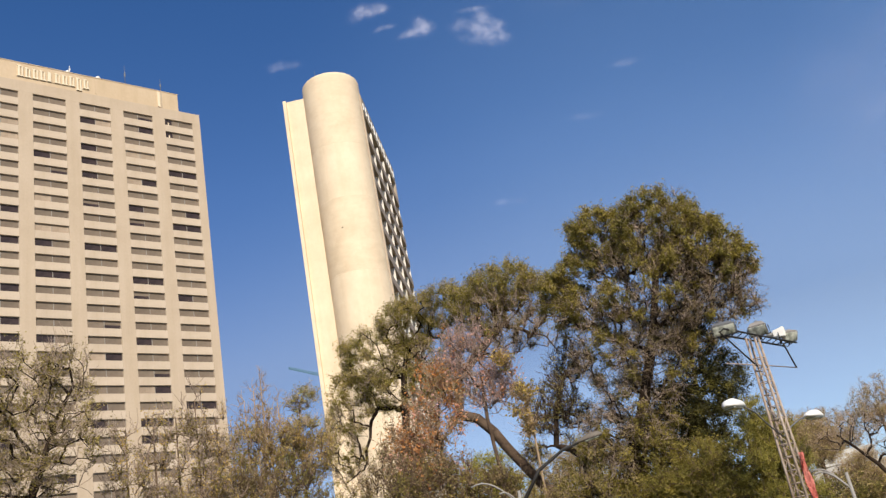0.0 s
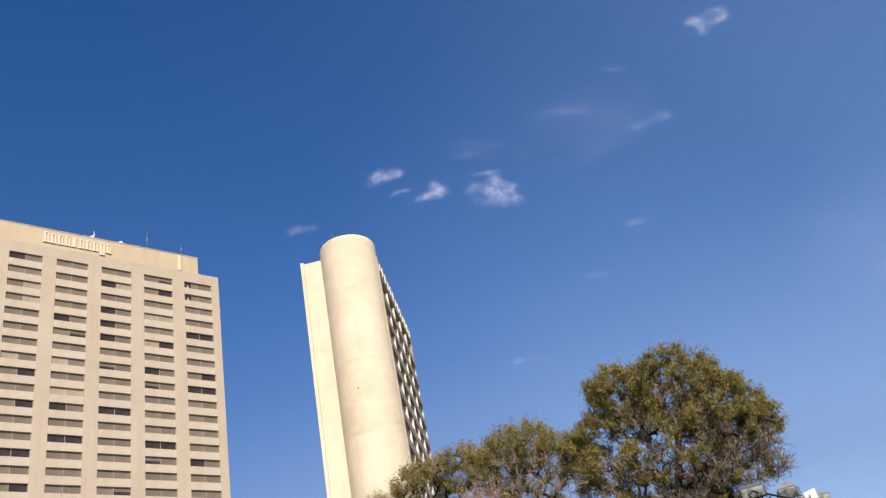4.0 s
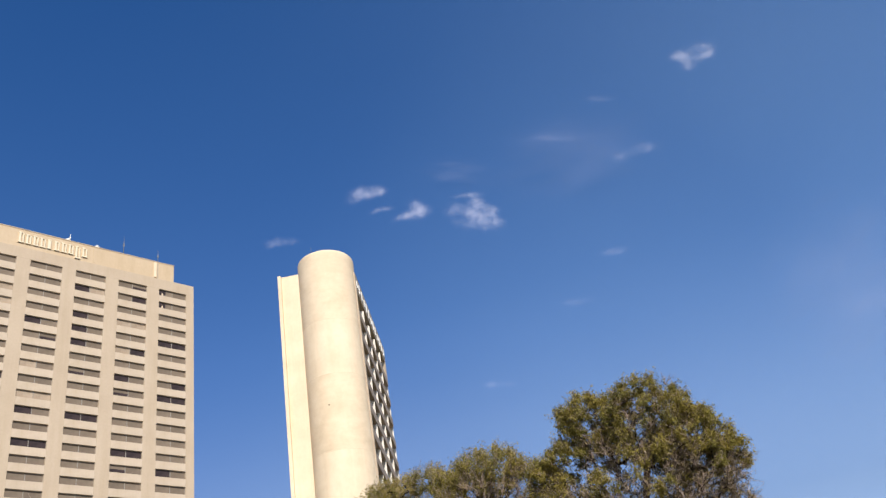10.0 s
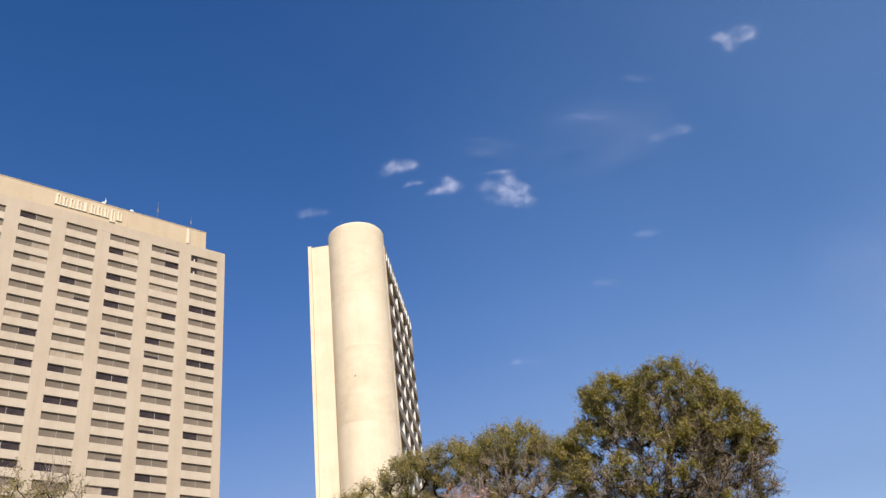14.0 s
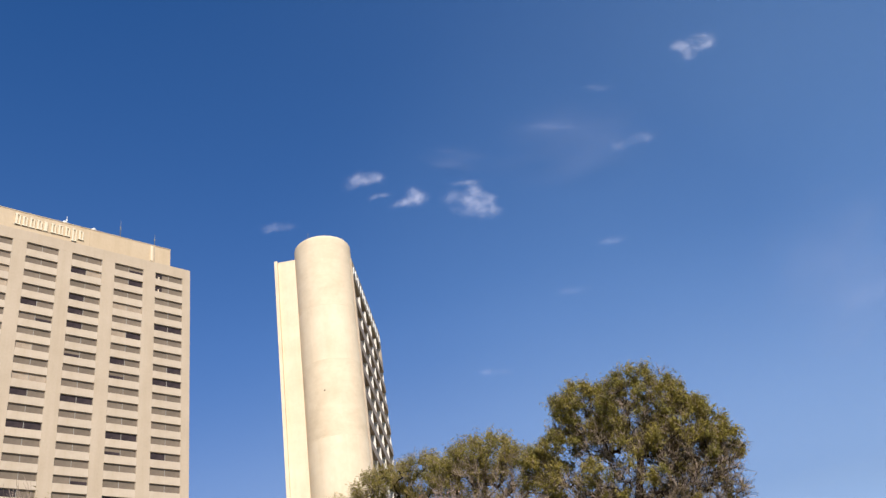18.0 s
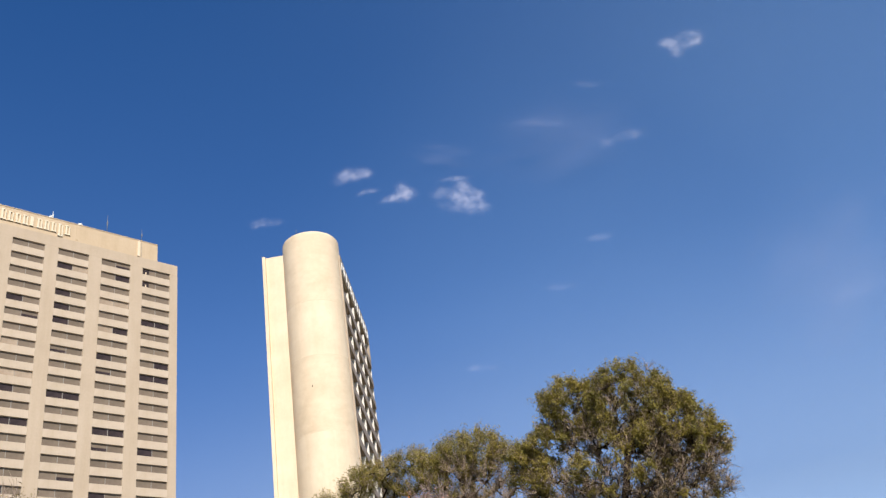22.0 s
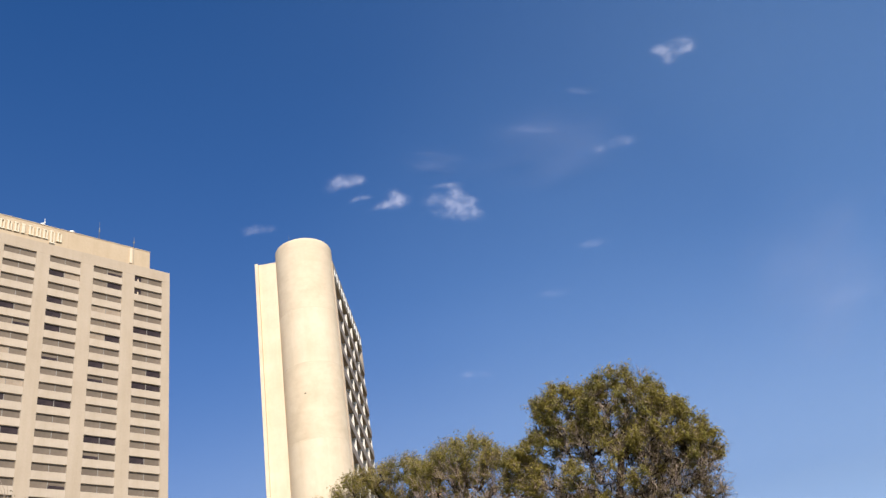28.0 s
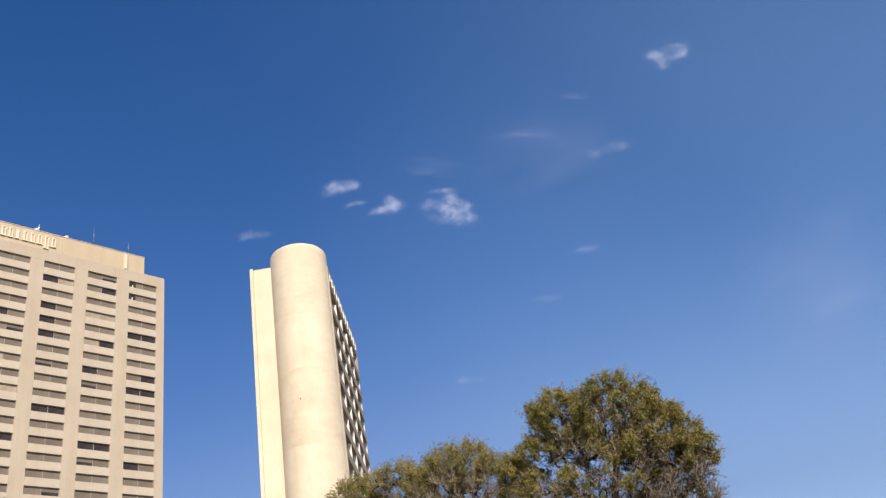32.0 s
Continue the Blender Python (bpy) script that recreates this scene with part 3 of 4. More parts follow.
def tree(name, label, stem, stem_r, lobes, tips, seed, bark, foliage, per=60, leaf=0.15, slim=0.22, puff=0.28, twigs=0, shell=0.55, bare=0.0, droop=0.1, category="tree", twig_bark=None, inner=0.0, shade=0.0, up=0.55, dark=False, thin=0, gaps=0.0):
    """A tree: tapered trunk, limbs that fork out to the crown, twigs, and clumps of single leaves."""
    g = np.random.default_rng(seed + 99)
    base = np.array(stem[0], float)
    root = empty(name, pose(*base), label, category)
    off = Matrix.Translation(-Vector(base))
    arr, par, rad, tip, ns, depth = grow(stem, stem_r, lobes, tips, seed, shell=shell)
    arr = arr - base
    part("trunk", tube(bmesh.new(), arr[:ns], rad[:ns], 12), bark, root)
    tagged(part("branchwork", wood(arr, par, rad, ns, len(arr), 5, bark, "branchwork"), None, root), kind="stuff")
    ends = arr[tip]
    lose = np.where(depth > 0.72, bare, np.minimum(1.0, bare + inner))
    if shade:      # tips with much of the crown above them have dropped their leaves
        flat = np.linalg.norm(ends[:, None, :2] - ends[None, :, :2], axis=2) < 0.9
        above = (flat & (ends[None, :, 2] > ends[:, None, 2] + 0.5)).sum(1)
        lose = np.maximum(lose, bare + shade * np.clip(above / np.median(above) * 1.45 - 0.22, 0, 1))
    keep = g.uniform(0, 1, len(ends)) >= lose
    shoots = None
    if twigs:
        n = len(ends) * twigs
        full = np.nonzero(np.repeat(keep | (g.uniform(0, 1, len(ends)) >= gaps), twigs))[0]      # some shaded tips are dead stubs
        a = np.repeat(ends, twigs, axis=0)
        mid = arr[ns - 1] * np.array([1, 1, 0.75])
        out = a - mid
        out /= np.linalg.norm(out, axis=1, keepdims=True) + 1e-9
        d = g.normal(0, max(0.3, 0.67 - 0.22 * up), (n, 3)) + out * 0.5 + np.array([0, 0, up])
        d /= np.linalg.norm(d, axis=1, keepdims=True)
        L = g.uniform(0.35, 1.0, (n, 1)) * (puff * (2.6 + 1.6 * (up - 0.55)) + np.repeat(np.where(keep, 0.0, 0.2), twigs)[:, None])
        m1 = a + d * L * 0.5 + g.normal(0, 0.05, (n, 3))
        m2 = a + d * L + g.normal(0, 0.09, (n, 3))
        shoots = (m2 - a).reshape(len(ends), twigs, 3)
        for k, mt in enumerate((twig_bark or bark, bark if dark else twig_bark or bark)):
            pick = full[full % 3 == 2 if k else full % 3 < 2]
            q = len(pick)
            tarr = np.concatenate([a[pick], m1[pick], m2[pick]])
            tpar = np.concatenate([np.full(q, -1), np.arange(q), np.arange(q) + q])
            trad = np.concatenate([np.full(q, 0.010), np.full(q, 0.008), np.full(q, 0.005)])
            tagged(part("twig", wood(tarr, tpar, trad, q, 3 * q, 3, mt, "twig"), None, root), kind="stuff")
    if isinstance(foliage, tuple):
        which = g.integers(0, len(foliage), len(ends))
    else:
        foliage, which = (foliage,), np.zeros(len(ends), int)
    for k, f in enumerate(foliage):
        mine = keep & (which == k)
        c = ends[mine]
        if len(c):
            sp = puff * g.uniform(0.7, 1.25, len(c))
            tagged(part("crown", leaves(c, sp, per, leaf, slim, seed * 7 + k, f, "crown", droop, shoots[mine] if twigs > 2 else None), None, root), kind="stuff")
    if thin:      # the few leaves left on the shaded twigs
        rest = np.setdiff1d(np.unique(full // twigs), np.nonzero(keep)[0])
        tagged(part("crown", leaves(ends[rest], puff, thin, leaf * 0.9, slim, seed * 7 + 5, THIN_LEAF, "crown", droop, shoots[rest]), None, root), kind="stuff")
    return root



# broad-crowned park tree
tree("park_tree", "tall park tree, domed olive crown, grey bare inner twigs",
     [(6.6, 37.4, 0), (8.0, 37.1, 4.0), (8.75, 37.0, 6.0), (9.7, 36.8, 8.1), (10.6, 36.5, 10.4), (11.4, 36.3, 13.0)], 0.25,
     [(9.6, 36.73, 15.15, 1.6, 1.6), (11.55, 36.17, 14.9, 2.41, 1.82), (13.2, 35.61, 13.55, 1.85, 1.55), (13.68, 35.45, 12.03, 1.54, 1.81), (14.18, 35.25, 11.24, 0.84, 1.16), (14.5, 35.1, 12.7, 0.75, 0.9), (8.35, 37.07, 13.6, 1.11, 1.31), (11.2, 36.31, 12.28, 2.74, 2.07), 
      (7.1, 37.3, 13.3, 0.75, 0.85), (8.13, 37.12, 11.94, 1.19, 1.16), (8.71, 36.99, 9.89, 1.72, 1.79), (12.31, 35.95, 10.43, 1.97, 1.15), (10.47, 36.53, 9.44, 1.71, 1.53), (9.29, 36.85, 7.55, 1.82, 1.51), (7.98, 37.15, 6.9, 1.45, 1.38), (9.27, 36.85, 5.69, 1.57, 1.38)],
     2150, 11, BARK_SHADED, (OLIVE, OLIVE, OLIVE, GREEN), per=185, leaf=0.14, slim=0.125, puff=0.20, twigs=13, shell=0.35, bare=0.02, inner=0.72, shade=0.92, droop=0.9, up=0.45, dark=True, twig_bark=BARK_GREY, thin=22, gaps=0.3)
tree("park_tree", "park tree with a leaning dark trunk and an olive crown",
     [(10.2, 40.5, 0), (6.1, 40.5, 4.95), (5.32, 40.5, 5.68), (4.07, 40.5, 7.59), (3.6, 40.5, 8.44), (2.97, 40.5, 9.18), (2.2, 40.6, 9.5), (2.5, 40.8, 11.2), (4.8, 41.3, 13.4)], 0.225,
     [(5.45, 41.5, 15.25, 1.8, 1.25), (4.0, 41.8, 14.5, 1.5, 1.25), (7.0, 41.3, 14.5, 1.3, 1.25), (5.2, 41.5, 14.0, 1.9, 1.2), (7.5, 41.3, 13.0, 1.3, 1.6), (2.4, 41.4, 11.0, 1.4, 1.0), (4.9, 41.6, 12.8, 2.0, 0.8)],
     680, 12, BARK_MID, (OLIVE, OLIVE, GREEN), per=150, leaf=0.115, slim=0.15, puff=0.25, twigs=8, bare=0.03, inner=0.35, shade=0.8, droop=0.7, up=0.5, twig_bark=BARK_GREY, thin=16, gaps=0.4)
tree("park_tree", "leafy green park tree in front of the round tower",
     [(0.6, 44.2, 0), (0.2, 44.1, 5), (-0.4, 44.0, 9), (0.0, 44.0, 12.5), (0.8, 44.0, 14.5)], 0.2,
     [(2.5, 43.9, 15.7, 1.75, 1.05), (0.6, 44.0, 15.0, 1.6, 1.35), (-1.4, 44.0, 13.6, 1.75, 1.5), (-0.5, 44.0, 12.0, 1.9, 1.15), (-2.7, 43.9, 11.5, 1.15, 1.65), (-3.4, 43.9, 9.4, 1.15, 1.75), (1.8, 44.0, 13.2, 1.6, 1.2)],
     760, 13, BARK_SHADED, (GREEN, OLIVE, SPARSE), per=140, leaf=0.115, slim=0.15, droop=0.4, puff=0.23, twigs=6, bare=0.04, inner=0.2, shade=0.5, twig_bark=BARK_GREY, thin=16, gaps=0.3)
tree("russet_tree", "autumn tree with russet-orange dry leaves",
     [(1.3, 34.2, 0), (1.2, 34.1, 3.5), (1.0, 34.0, 5.8), (0.9, 34.0, 7.6), (1.2, 33.9, 9.0)], 0.10,
     [(0.72, 34.0, 7.44, 0.91, 0.98), (0.55, 34.0, 8.34, 0.83, 0.79), (1.5, 34.0, 8.9, 0.7, 0.75), (-0.16, 34.0, 6.71, 0.91, 0.74), (1.7, 34.0, 8.0, 0.6, 0.79), (0.65, 34.0, 6.18, 1.08, 0.74), (1.2, 34.0, 9.7, 0.7, 0.7), (-0.5, 34.0, 7.4, 0.9, 0.8)],
     300, 14, BARK, (RUST, RUST, DRY, PINK), per=22, leaf=0.12, slim=0.25, puff=0.30, twigs=5, bare=0.2, shell=0.05, twig_bark=BARK_PALE)
tree("russet_tree", "thin autumn tree with faded pink leaves, many bare twigs",
     [(3.3, 34.6, 0), (3.2, 34.5, 3.5), (3.0, 34.4, 6.0), (2.9, 34.4, 8.0), (3.0, 34.4, 9.8)], 0.07,
     [(2.38, 34.4, 11.0, 0.63, 0.59), (3.06, 34.4, 10.97, 0.54, 0.5), (2.04, 34.4, 10.06, 0.76, 0.81), (3.42, 34.4, 9.51, 0.89, 0.81), (2.75, 34.4, 8.64, 0.76, 0.58), (3.65, 34.4, 8.63, 0.58, 0.67)],
     230, 18, BARK_MID, (PINK, PINK, RUST), per=8, leaf=0.11, slim=0.28, puff=0.38, twigs=5, bare=0.3, shell=0.05, twig_bark=BARK_MAUVE)
tree("sapling", "slender sapling with yellow-orange leaves",
     [(4.4, 33.8, 0), (4.4, 33.8, 4), (4.45, 33.7, 7), (4.46, 33.7, 8.2)], 0.04,
     [(3.92, 33.7, 9.84, 0.40, 0.33), (4.4, 33.7, 8.45, 0.44, 0.39), (4.13, 33.7, 7.84, 0.35, 0.35), (4.27, 33.7, 7.17, 0.3, 0.43)], 100, 15, BARK_PALE, (YELLOW, DRY, OLIVE), per=30, leaf=0.12, puff=0.19, twigs=4, bare=0.15, shell=0.1)
tree("thinning_tree", "half-bare tree with grey-green leaves before the hotel",
     [(-11.4, 25.6, 0), (-11.1, 25.7, 4), (-10.8, 25.8, 6.5), (-10.45, 26.0, 7.75), (-10.15, 26.1, 8.7), (-9.7, 26.2, 9.6)], 0.13,
     [(-11.1, 25.7, 9.6, 1.25, 1.2), (-10.0, 26.1, 9.7, 0.95, 1.2), (-11.2, 25.7, 8.1, 1.1, 1.1), (-9.7, 26.2, 8.0, 0.95, 1.1), (-12.4, 25.2, 9.0, 1.0, 1.4), (-11.0, 25.8, 6.9, 1.5, 0.9)],
     420, 16, BARK_SHADED, (OLIVE, THIN_LEAF, SPARSE), per=74, leaf=0.095, slim=0.14, puff=0.22, twigs=4, up=0.8, bare=0.36, shell=0.25, twig_bark=BARK_GREY)
for i, (x, y, z, rh, rv) in enumerate([(-9.0, 28.6, 7.2, 0.9, 1.9), (-8.2, 28.9, 7.5, 0.7, 2.0), (-7.5, 29.0, 7.3, 0.8, 2.0), (-6.9, 29.2, 7.8, 0.55, 2.0), (-6.3, 29.3, 7.2, 0.7, 1.9)]):
    tree("shrub", "tall thin shrub with bare stems and yellow leaves",
         [(x + 0.1, y, 0), (x + 0.05, y, 3), (x, y, 6), (x, y, z + rv * 0.75)], 0.05,
         [(x, y, z, rh, rv), (x, y, z - 1.8, rh * 1.2, 1.4)], 100, 20 + i, BARK, (YELLOW, THIN_LEAF, OLIVE), per=30, leaf=0.085, slim=0.22, puff=0.18, twigs=5, up=1.0, bare=0.3, shell=0.15, category="shrub", twig_bark=BARK_GREY)
tree("slim_tree", "slim tree with a small green-yellow top",
     [(-4.5, 35.8, 0), (-4.4, 35.8, 5), (-4.5, 35.75, 8.5), (-4.28, 35.75, 10.2)], 0.04,
     [(-4.0, 35.75, 10.3, 0.75, 0.32), (-4.5, 35.75, 10.0, 0.45, 0.3), (-4.3, 35.7, 9.0, 0.8, 0.6), (-4.9, 35.7, 8.2, 0.8, 0.8)], 110, 24, BARK, (SPARSE, LIME), per=60, leaf=0.09, puff=0.19, twigs=5, bare=0.3, shell=0.1, twig_bark=BARK_GREY)
tree("bare_tree", "almost bare tree with upright thin branches",
     [(-6.0, 35.5, 0), (-5.95, 35.5, 4), (-5.9, 35.5, 7), (-5.85, 35.5, 8.5)], 0.06,
     [(-6.2, 35.45, 8.0, 1.4, 1.7), (-4.8, 35.7, 7.4, 1.2, 1.5), (-7.0, 35.3, 7.2, 1.0, 1.6), (-5.4, 35.5, 8.9, 1.2, 0.9), (-3.9, 35.8, 8.2, 1.0, 1.0)], 330, 25, BARK, (YELLOW, SPARSE, OLIVE), per=34, leaf=0.1, puff=0.22, up=0.9, twigs=6, bare=0.2, shell=0.15, twig_bark=BARK_PALE)
for i, (x, h) in enumerate([(-5.78, 11.6), (-6.5, 10.6), (-5.2, 10.4), (-6.1, 10.9), (-7.1, 9.9)]):
    tree("bare_sapling", "thin bare upright sapling, no leaves",
         [(x, 35.4, 0), (x, 35.4, 4), (x + 0.05, 35.4, 7), (x + 0.08, 35.4, h)], 0.028,
         [(x + 0.08, 35.4, h - 1.0, 0.35, 1.3)], 26, 70 + i, BARK_PALE, SPARSE, per=4, leaf=0.08, puff=0.14, twigs=3, bare=0.7, shell=0.1)
for i, (x, y, z, rh, rv) in enumerate([(-2.9, 32.9, 4.7, 1.6, 1.0), (-1.1, 33.0, 5.5, 1.65, 1.2), (0.7, 33.0, 5.5, 1.4, 1.2), (2.4, 33.2, 5.0, 1.3, 0.9), (-0.6, 36.5, 6.9, 1.2, 1.3), (-4.6, 32.6, 6.0, 1.3, 1.3), (-6.2, 32.2, 5.9, 1.2, 1.2), (4.2, 34.0, 4.0, 1.3, 0.9)]):
    tree("shrub", "dense low tree with mixed dry olive leaves",
         [(x, y, 0), (x, y, 2), (x, y, 4 if z > 5 else 3), (x, y, z)], 0.07,
         [(x, y, z, rh, rv), (x, y, z - 1.5, rh, 1.2)], 190, 30 + i, BARK_MID, (OLIVE, THIN_LEAF, GREEN, DRY), per=48, leaf=0.105, slim=0.17, puff=0.22, twigs=6, up=0.8, bare=0.2, shell=0.25, category="shrub", twig_bark=BARK)
tree("bare_tree", "dark crooked bare tree, almost leafless",
     [(6.75, 38.8, 0), (6.8, 38.8, 3.5), (6.92, 38.8, 5.46), (7.02, 38.8, 6.35), (6.51, 38.8, 6.85), (5.95, 38.8, 7.1), (6.3, 38.8, 8.6), (6.9, 38.7, 10.0)], 0.13,
     [(6.43, 38.7, 9.21, 1.1, 1.0), (7.33, 38.7, 10.33, 1.1, 1.1), (5.64, 38.7, 8.2, 0.85, 0.8), (6.9, 38.7, 8.0, 1.0, 0.9), (5.0, 38.8, 6.9, 0.6, 0.5)], 330, 27, BARK_SHADED, (SPARSE, GREEN, OLIVE), per=40, leaf=0.085, puff=0.2, twigs=8, bare=0.55, shell=0.1, twig_bark=BARK_MID)
tree("park_tree", "leafy low tree with mixed green foliage",
     [(10.8, 36.2, 0), (10.8, 36.2, 2), (10.7, 36.1, 3.5), (10.7, 36.0, 5.0)], 0.1,
     [(10.5, 36.0, 4.6, 1.4, 1.5), (11.9, 35.6, 4.2, 1.2, 1.5), (9.2, 36.4, 4.6, 1.2, 1.3), (8.3, 36.6, 4.2, 1.1, 1.0), (9.3, 36.4, 6.4, 0.9, 0.9), (11.0, 36.0, 3.0, 1.8, 1.3)], 520, 28, BARK, (GREEN, OLIVE, OLIVE), per=84, leaf=0.105, puff=0.2, twigs=3, shell=0.35)
for i, (x, y, z, rh, rv) in enumerate([(15.1, 69.7, 8.3, 2.6, 2.0), (11.4, 70.0, 9.0, 2.4, 1.8), (9.6, 70.6, 9.6, 2.2, 1.6), (12.2, 70.6, 10.2, 1.8, 1.6)]):
    tree("shrub", "loose dry shrub with tan and olive leaves", [(x, y, 0), (x, y, 1.5), (x, y, 4), (x, y, z)], 0.1,
         [(x, y, z, rh, rv), (x, y, z - 2.2, rh * 1.1, 2.0)], 190, 60 + i, BARK, (DRY, SPARSE, OLIVE), per=40, leaf=0.17, puff=0.34, twigs=5, bare=0.2, shell=0.15, category="shrub", twig_bark=BARK_PALE)
tree("park_tree", "small leafy tree with dark crooked stems",
     [(7.4, 37.0, 0), (7.3, 37.0, 2), (7.0, 36.9, 3.8), (6.8, 36.9, 5.2)], 0.08,
     [(6.6, 36.9, 5.1, 0.9, 0.8), (7.3, 36.8, 6.0, 0.9, 0.9), (5.5, 37.1, 4.4, 0.9, 0.7), (7.6, 36.8, 4.6, 1.0, 0.9)], 230, 66, BARK_SHADED, (GREEN, OLIVE, SPARSE), per=60, leaf=0.11, slim=0.17, puff=0.22, twigs=5, shell=0.1, bare=0.3, twig_bark=BARK_GREY, dark=True)
tree("bush", "lime-yellow bush beyond the leaning trunk",
     [(5.7, 75, 0), (5.7, 75, 4), (5.7, 74.8, 8), (5.8, 74.8, 11.0)], 0.14,
     [(5.9, 74.8, 11.6, 2.2, 1.0), (5.0, 74.8, 9.8, 2.8, 1.8), (7.6, 74.7, 9.2, 2.2, 1.6)], 240, 36, BARK, LIME, per=85, leaf=0.17, puff=0.33, twigs=2, category="shrub")
tree("conifer", "dark dense conifer beside the lighting mast",
     [(12.2, 38.6, 0), (12.1, 38.3, 4), (12.2, 37.9, 7), (12.5, 37.7, 11.2)], 0.16,
     [(12.3, 37.9, 11.0, 1.0, 0.9), (12.6, 37.4, 9.6, 1.1, 1.5), (13.0, 37.2, 8.3, 1.2, 1.5), (12.2, 37.8, 7.2, 1.5, 1.6), (11.2, 38.2, 7.4, 1.4, 1.6), (11.6, 38.2, 5.4, 1.8, 2.0), (9.8, 38.6, 4.9, 1.6, 1.8), (11.2, 38.6, 3.6, 2.2, 1.6)],
     760, 37, BARK_SHADED, (DARKLEAF, DARKLEAF, DARKLEAF, DARKLEAF, GREEN), per=120, leaf=0.115, slim=0.16, puff=0.24, twigs=2, shell=0.35)
tree("conifer", "feathery bright green conifer behind the mast",
     [(12.9, 34.4, 0), (12.9, 34.3, 2.5), (12.85, 34.2, 5), (12.75, 34.1, 6.9)], 0.09,
     [(12.95, 34.0, 6.0, 0.7, 1.0), (12.75, 33.6, 5.1, 1.0, 1.3), (13.4, 33.6, 4.7, 0.9, 1.2), (12.7, 33.3, 3.8, 1.3, 1.4), (13.0, 33.2, 2.4, 1.6, 1.3)], 460, 38, BARK, CONELEAF, per=110, leaf=0.095, slim=0.13, puff=0.18, twigs=2, shell=0.35, droop=-0.6)
tree("conifer", "low broad conifer, dark green with olive tips",
     [(11.0, 34.8, 0), (11.0, 34.8, 2), (10.95, 34.7, 3.5), (10.9, 34.7, 5.2)], 0.08,
     [(10.9, 34.7, 4.6, 1.0, 1.0), (11.1, 34.6, 3.2, 1.4, 1.3), (9.6, 35.2, 3.9, 1.1, 1.1)], 330, 39, BARK, (GREEN, GREEN, OLIVE), per=90, leaf=0.092, slim=0.13, puff=0.18, twigs=2, shell=0.35, droop=-0.6)
for i, (x, y, z, rh, rv) in enumerate([(50.8, 110.4, 12.6, 3.4, 3.0), (56.0, 108.4, 14.8, 3.8, 3.6), (47.2, 110.0, 13.4, 3.2, 2.6), (60.5, 106.6, 13.6, 4.0, 4.2), (33.0, 84.0, 9.0, 2.6, 2.6), (28.6, 73.0, 9.6, 1.8, 1.2), (28.4, 70.6, 8.6, 1.8, 1.8), (34.8, 80.0, 9.2, 2.0, 2.2), (46.5, 84.0, 8.4, 2.2, 2.8), (40.2, 84.0, 6.2, 2.2, 1.8)]):
    tree("bare_tree", "distant grey-brown tree, bare in winter", [(x, y, 0), (x, y, 3), (x, y, 6 if z > 8 else 4.5), (x + 0.3, y, z)], 0.18,
         [(x, y, z, rh, rv), (x, y, z - 1.2, rh, 1.5)], 380, 40 + i, BARK, (DRY, SPARSE, DRY), per=40, leaf=0.15, puff=0.36, twigs=6, bare=0.12, shell=0.15, twig_bark=BARK_PALE)
tree("bare_tree", "dark leafless tree with arching limbs before the white building",
     [(21.6, 41.0, 0), (21.3, 41.1, 2.5), (20.6, 41.4, 4.0), (19.9, 41.7, 5.0), (19.4, 42.0, 5.7)], 0.10,
     [(19.2, 42.0, 5.6, 0.9, 0.7), (20.3, 41.5, 5.9, 0.9, 0.8), (21.5, 41.0, 5.4, 0.9, 0.9), (20.9, 41.3, 4.6, 1.1, 0.6)], 90, 48, BARK_SHADED, DRY, per=8, leaf=0.09, puff=0.2, twigs=4, bare=0.8, shell=0.1, twig_bark=BARK_GREY)
for i, (x, y, z, rh, rv) in enumerate([(20.4, 45.7, 3.3, 2.4, 1.0), (17.8, 46.4, 3.6, 1.8, 1.1), (23.5, 44.5, 3.0, 2.0, 1.0), (13.4, 47.5, 4.8, 1.9, 1.3), (15.6, 46.8, 4.2, 1.8, 1.2)]):
    tree("shrub", "rounded green shrub under the tall trees", [(x, y, 0), (x, y, 1), (x, y, 2), (x, y, z)], 0.1,
         [(x, y, z, rh, rv), (x, y, z - 1.4, rh * 1.15, 1.4)], 300, 50 + i, BARK, (GREEN, SPARSE, DRY), per=50, leaf=0.14, puff=0.24, twigs=2, shell=0.25, category="shrub")

# ---------------------------------------------------------------- lighting mast
# local x runs along its cross-arm
MAST = empty("lighting_mast", pose(11.97, 29.66, 0, 0, 0, 45.8), "rusty lattice lighting mast with floodlights on a cross-arm", "lamp post")
MW, MH = 0.15, 8.2
for sx in (-1, 1):
    for sy in (-1, 1):
        part("mast_leg", tube(bmesh.new(), [(sx * MW * 1.7, sy * MW * 1.7, 0), (sx * MW, sy * MW, MH)], [0.05, 0.042], 6), RUSTED, MAST)
STEP = 0.42
levels = [0.3 + k * STEP for k in range(18)]
for side in range(4):
    turn = pose(0, 0, 0, 0, 0, 90 * side)
    for k, z in enumerate(levels):
        w = MW * (1.7 - 0.7 * z / MH)
        part("rung", tube(bmesh.new(), [(-w, -w, 0), (w, -w, 0)], [0.02, 0.02], 5), RUSTED, MAST, m=turn @ pose(0, 0, z))
        if k + 1 < len(levels):
            a, b = (-w, w) if k % 2 else (w, -w)
            part("brace", tube(bmesh.new(), [(a, -w, 0), (b, -w, STEP)], [0.018, 0.018], 5), RUSTED, MAST, m=turn @ pose(0, 0, z))
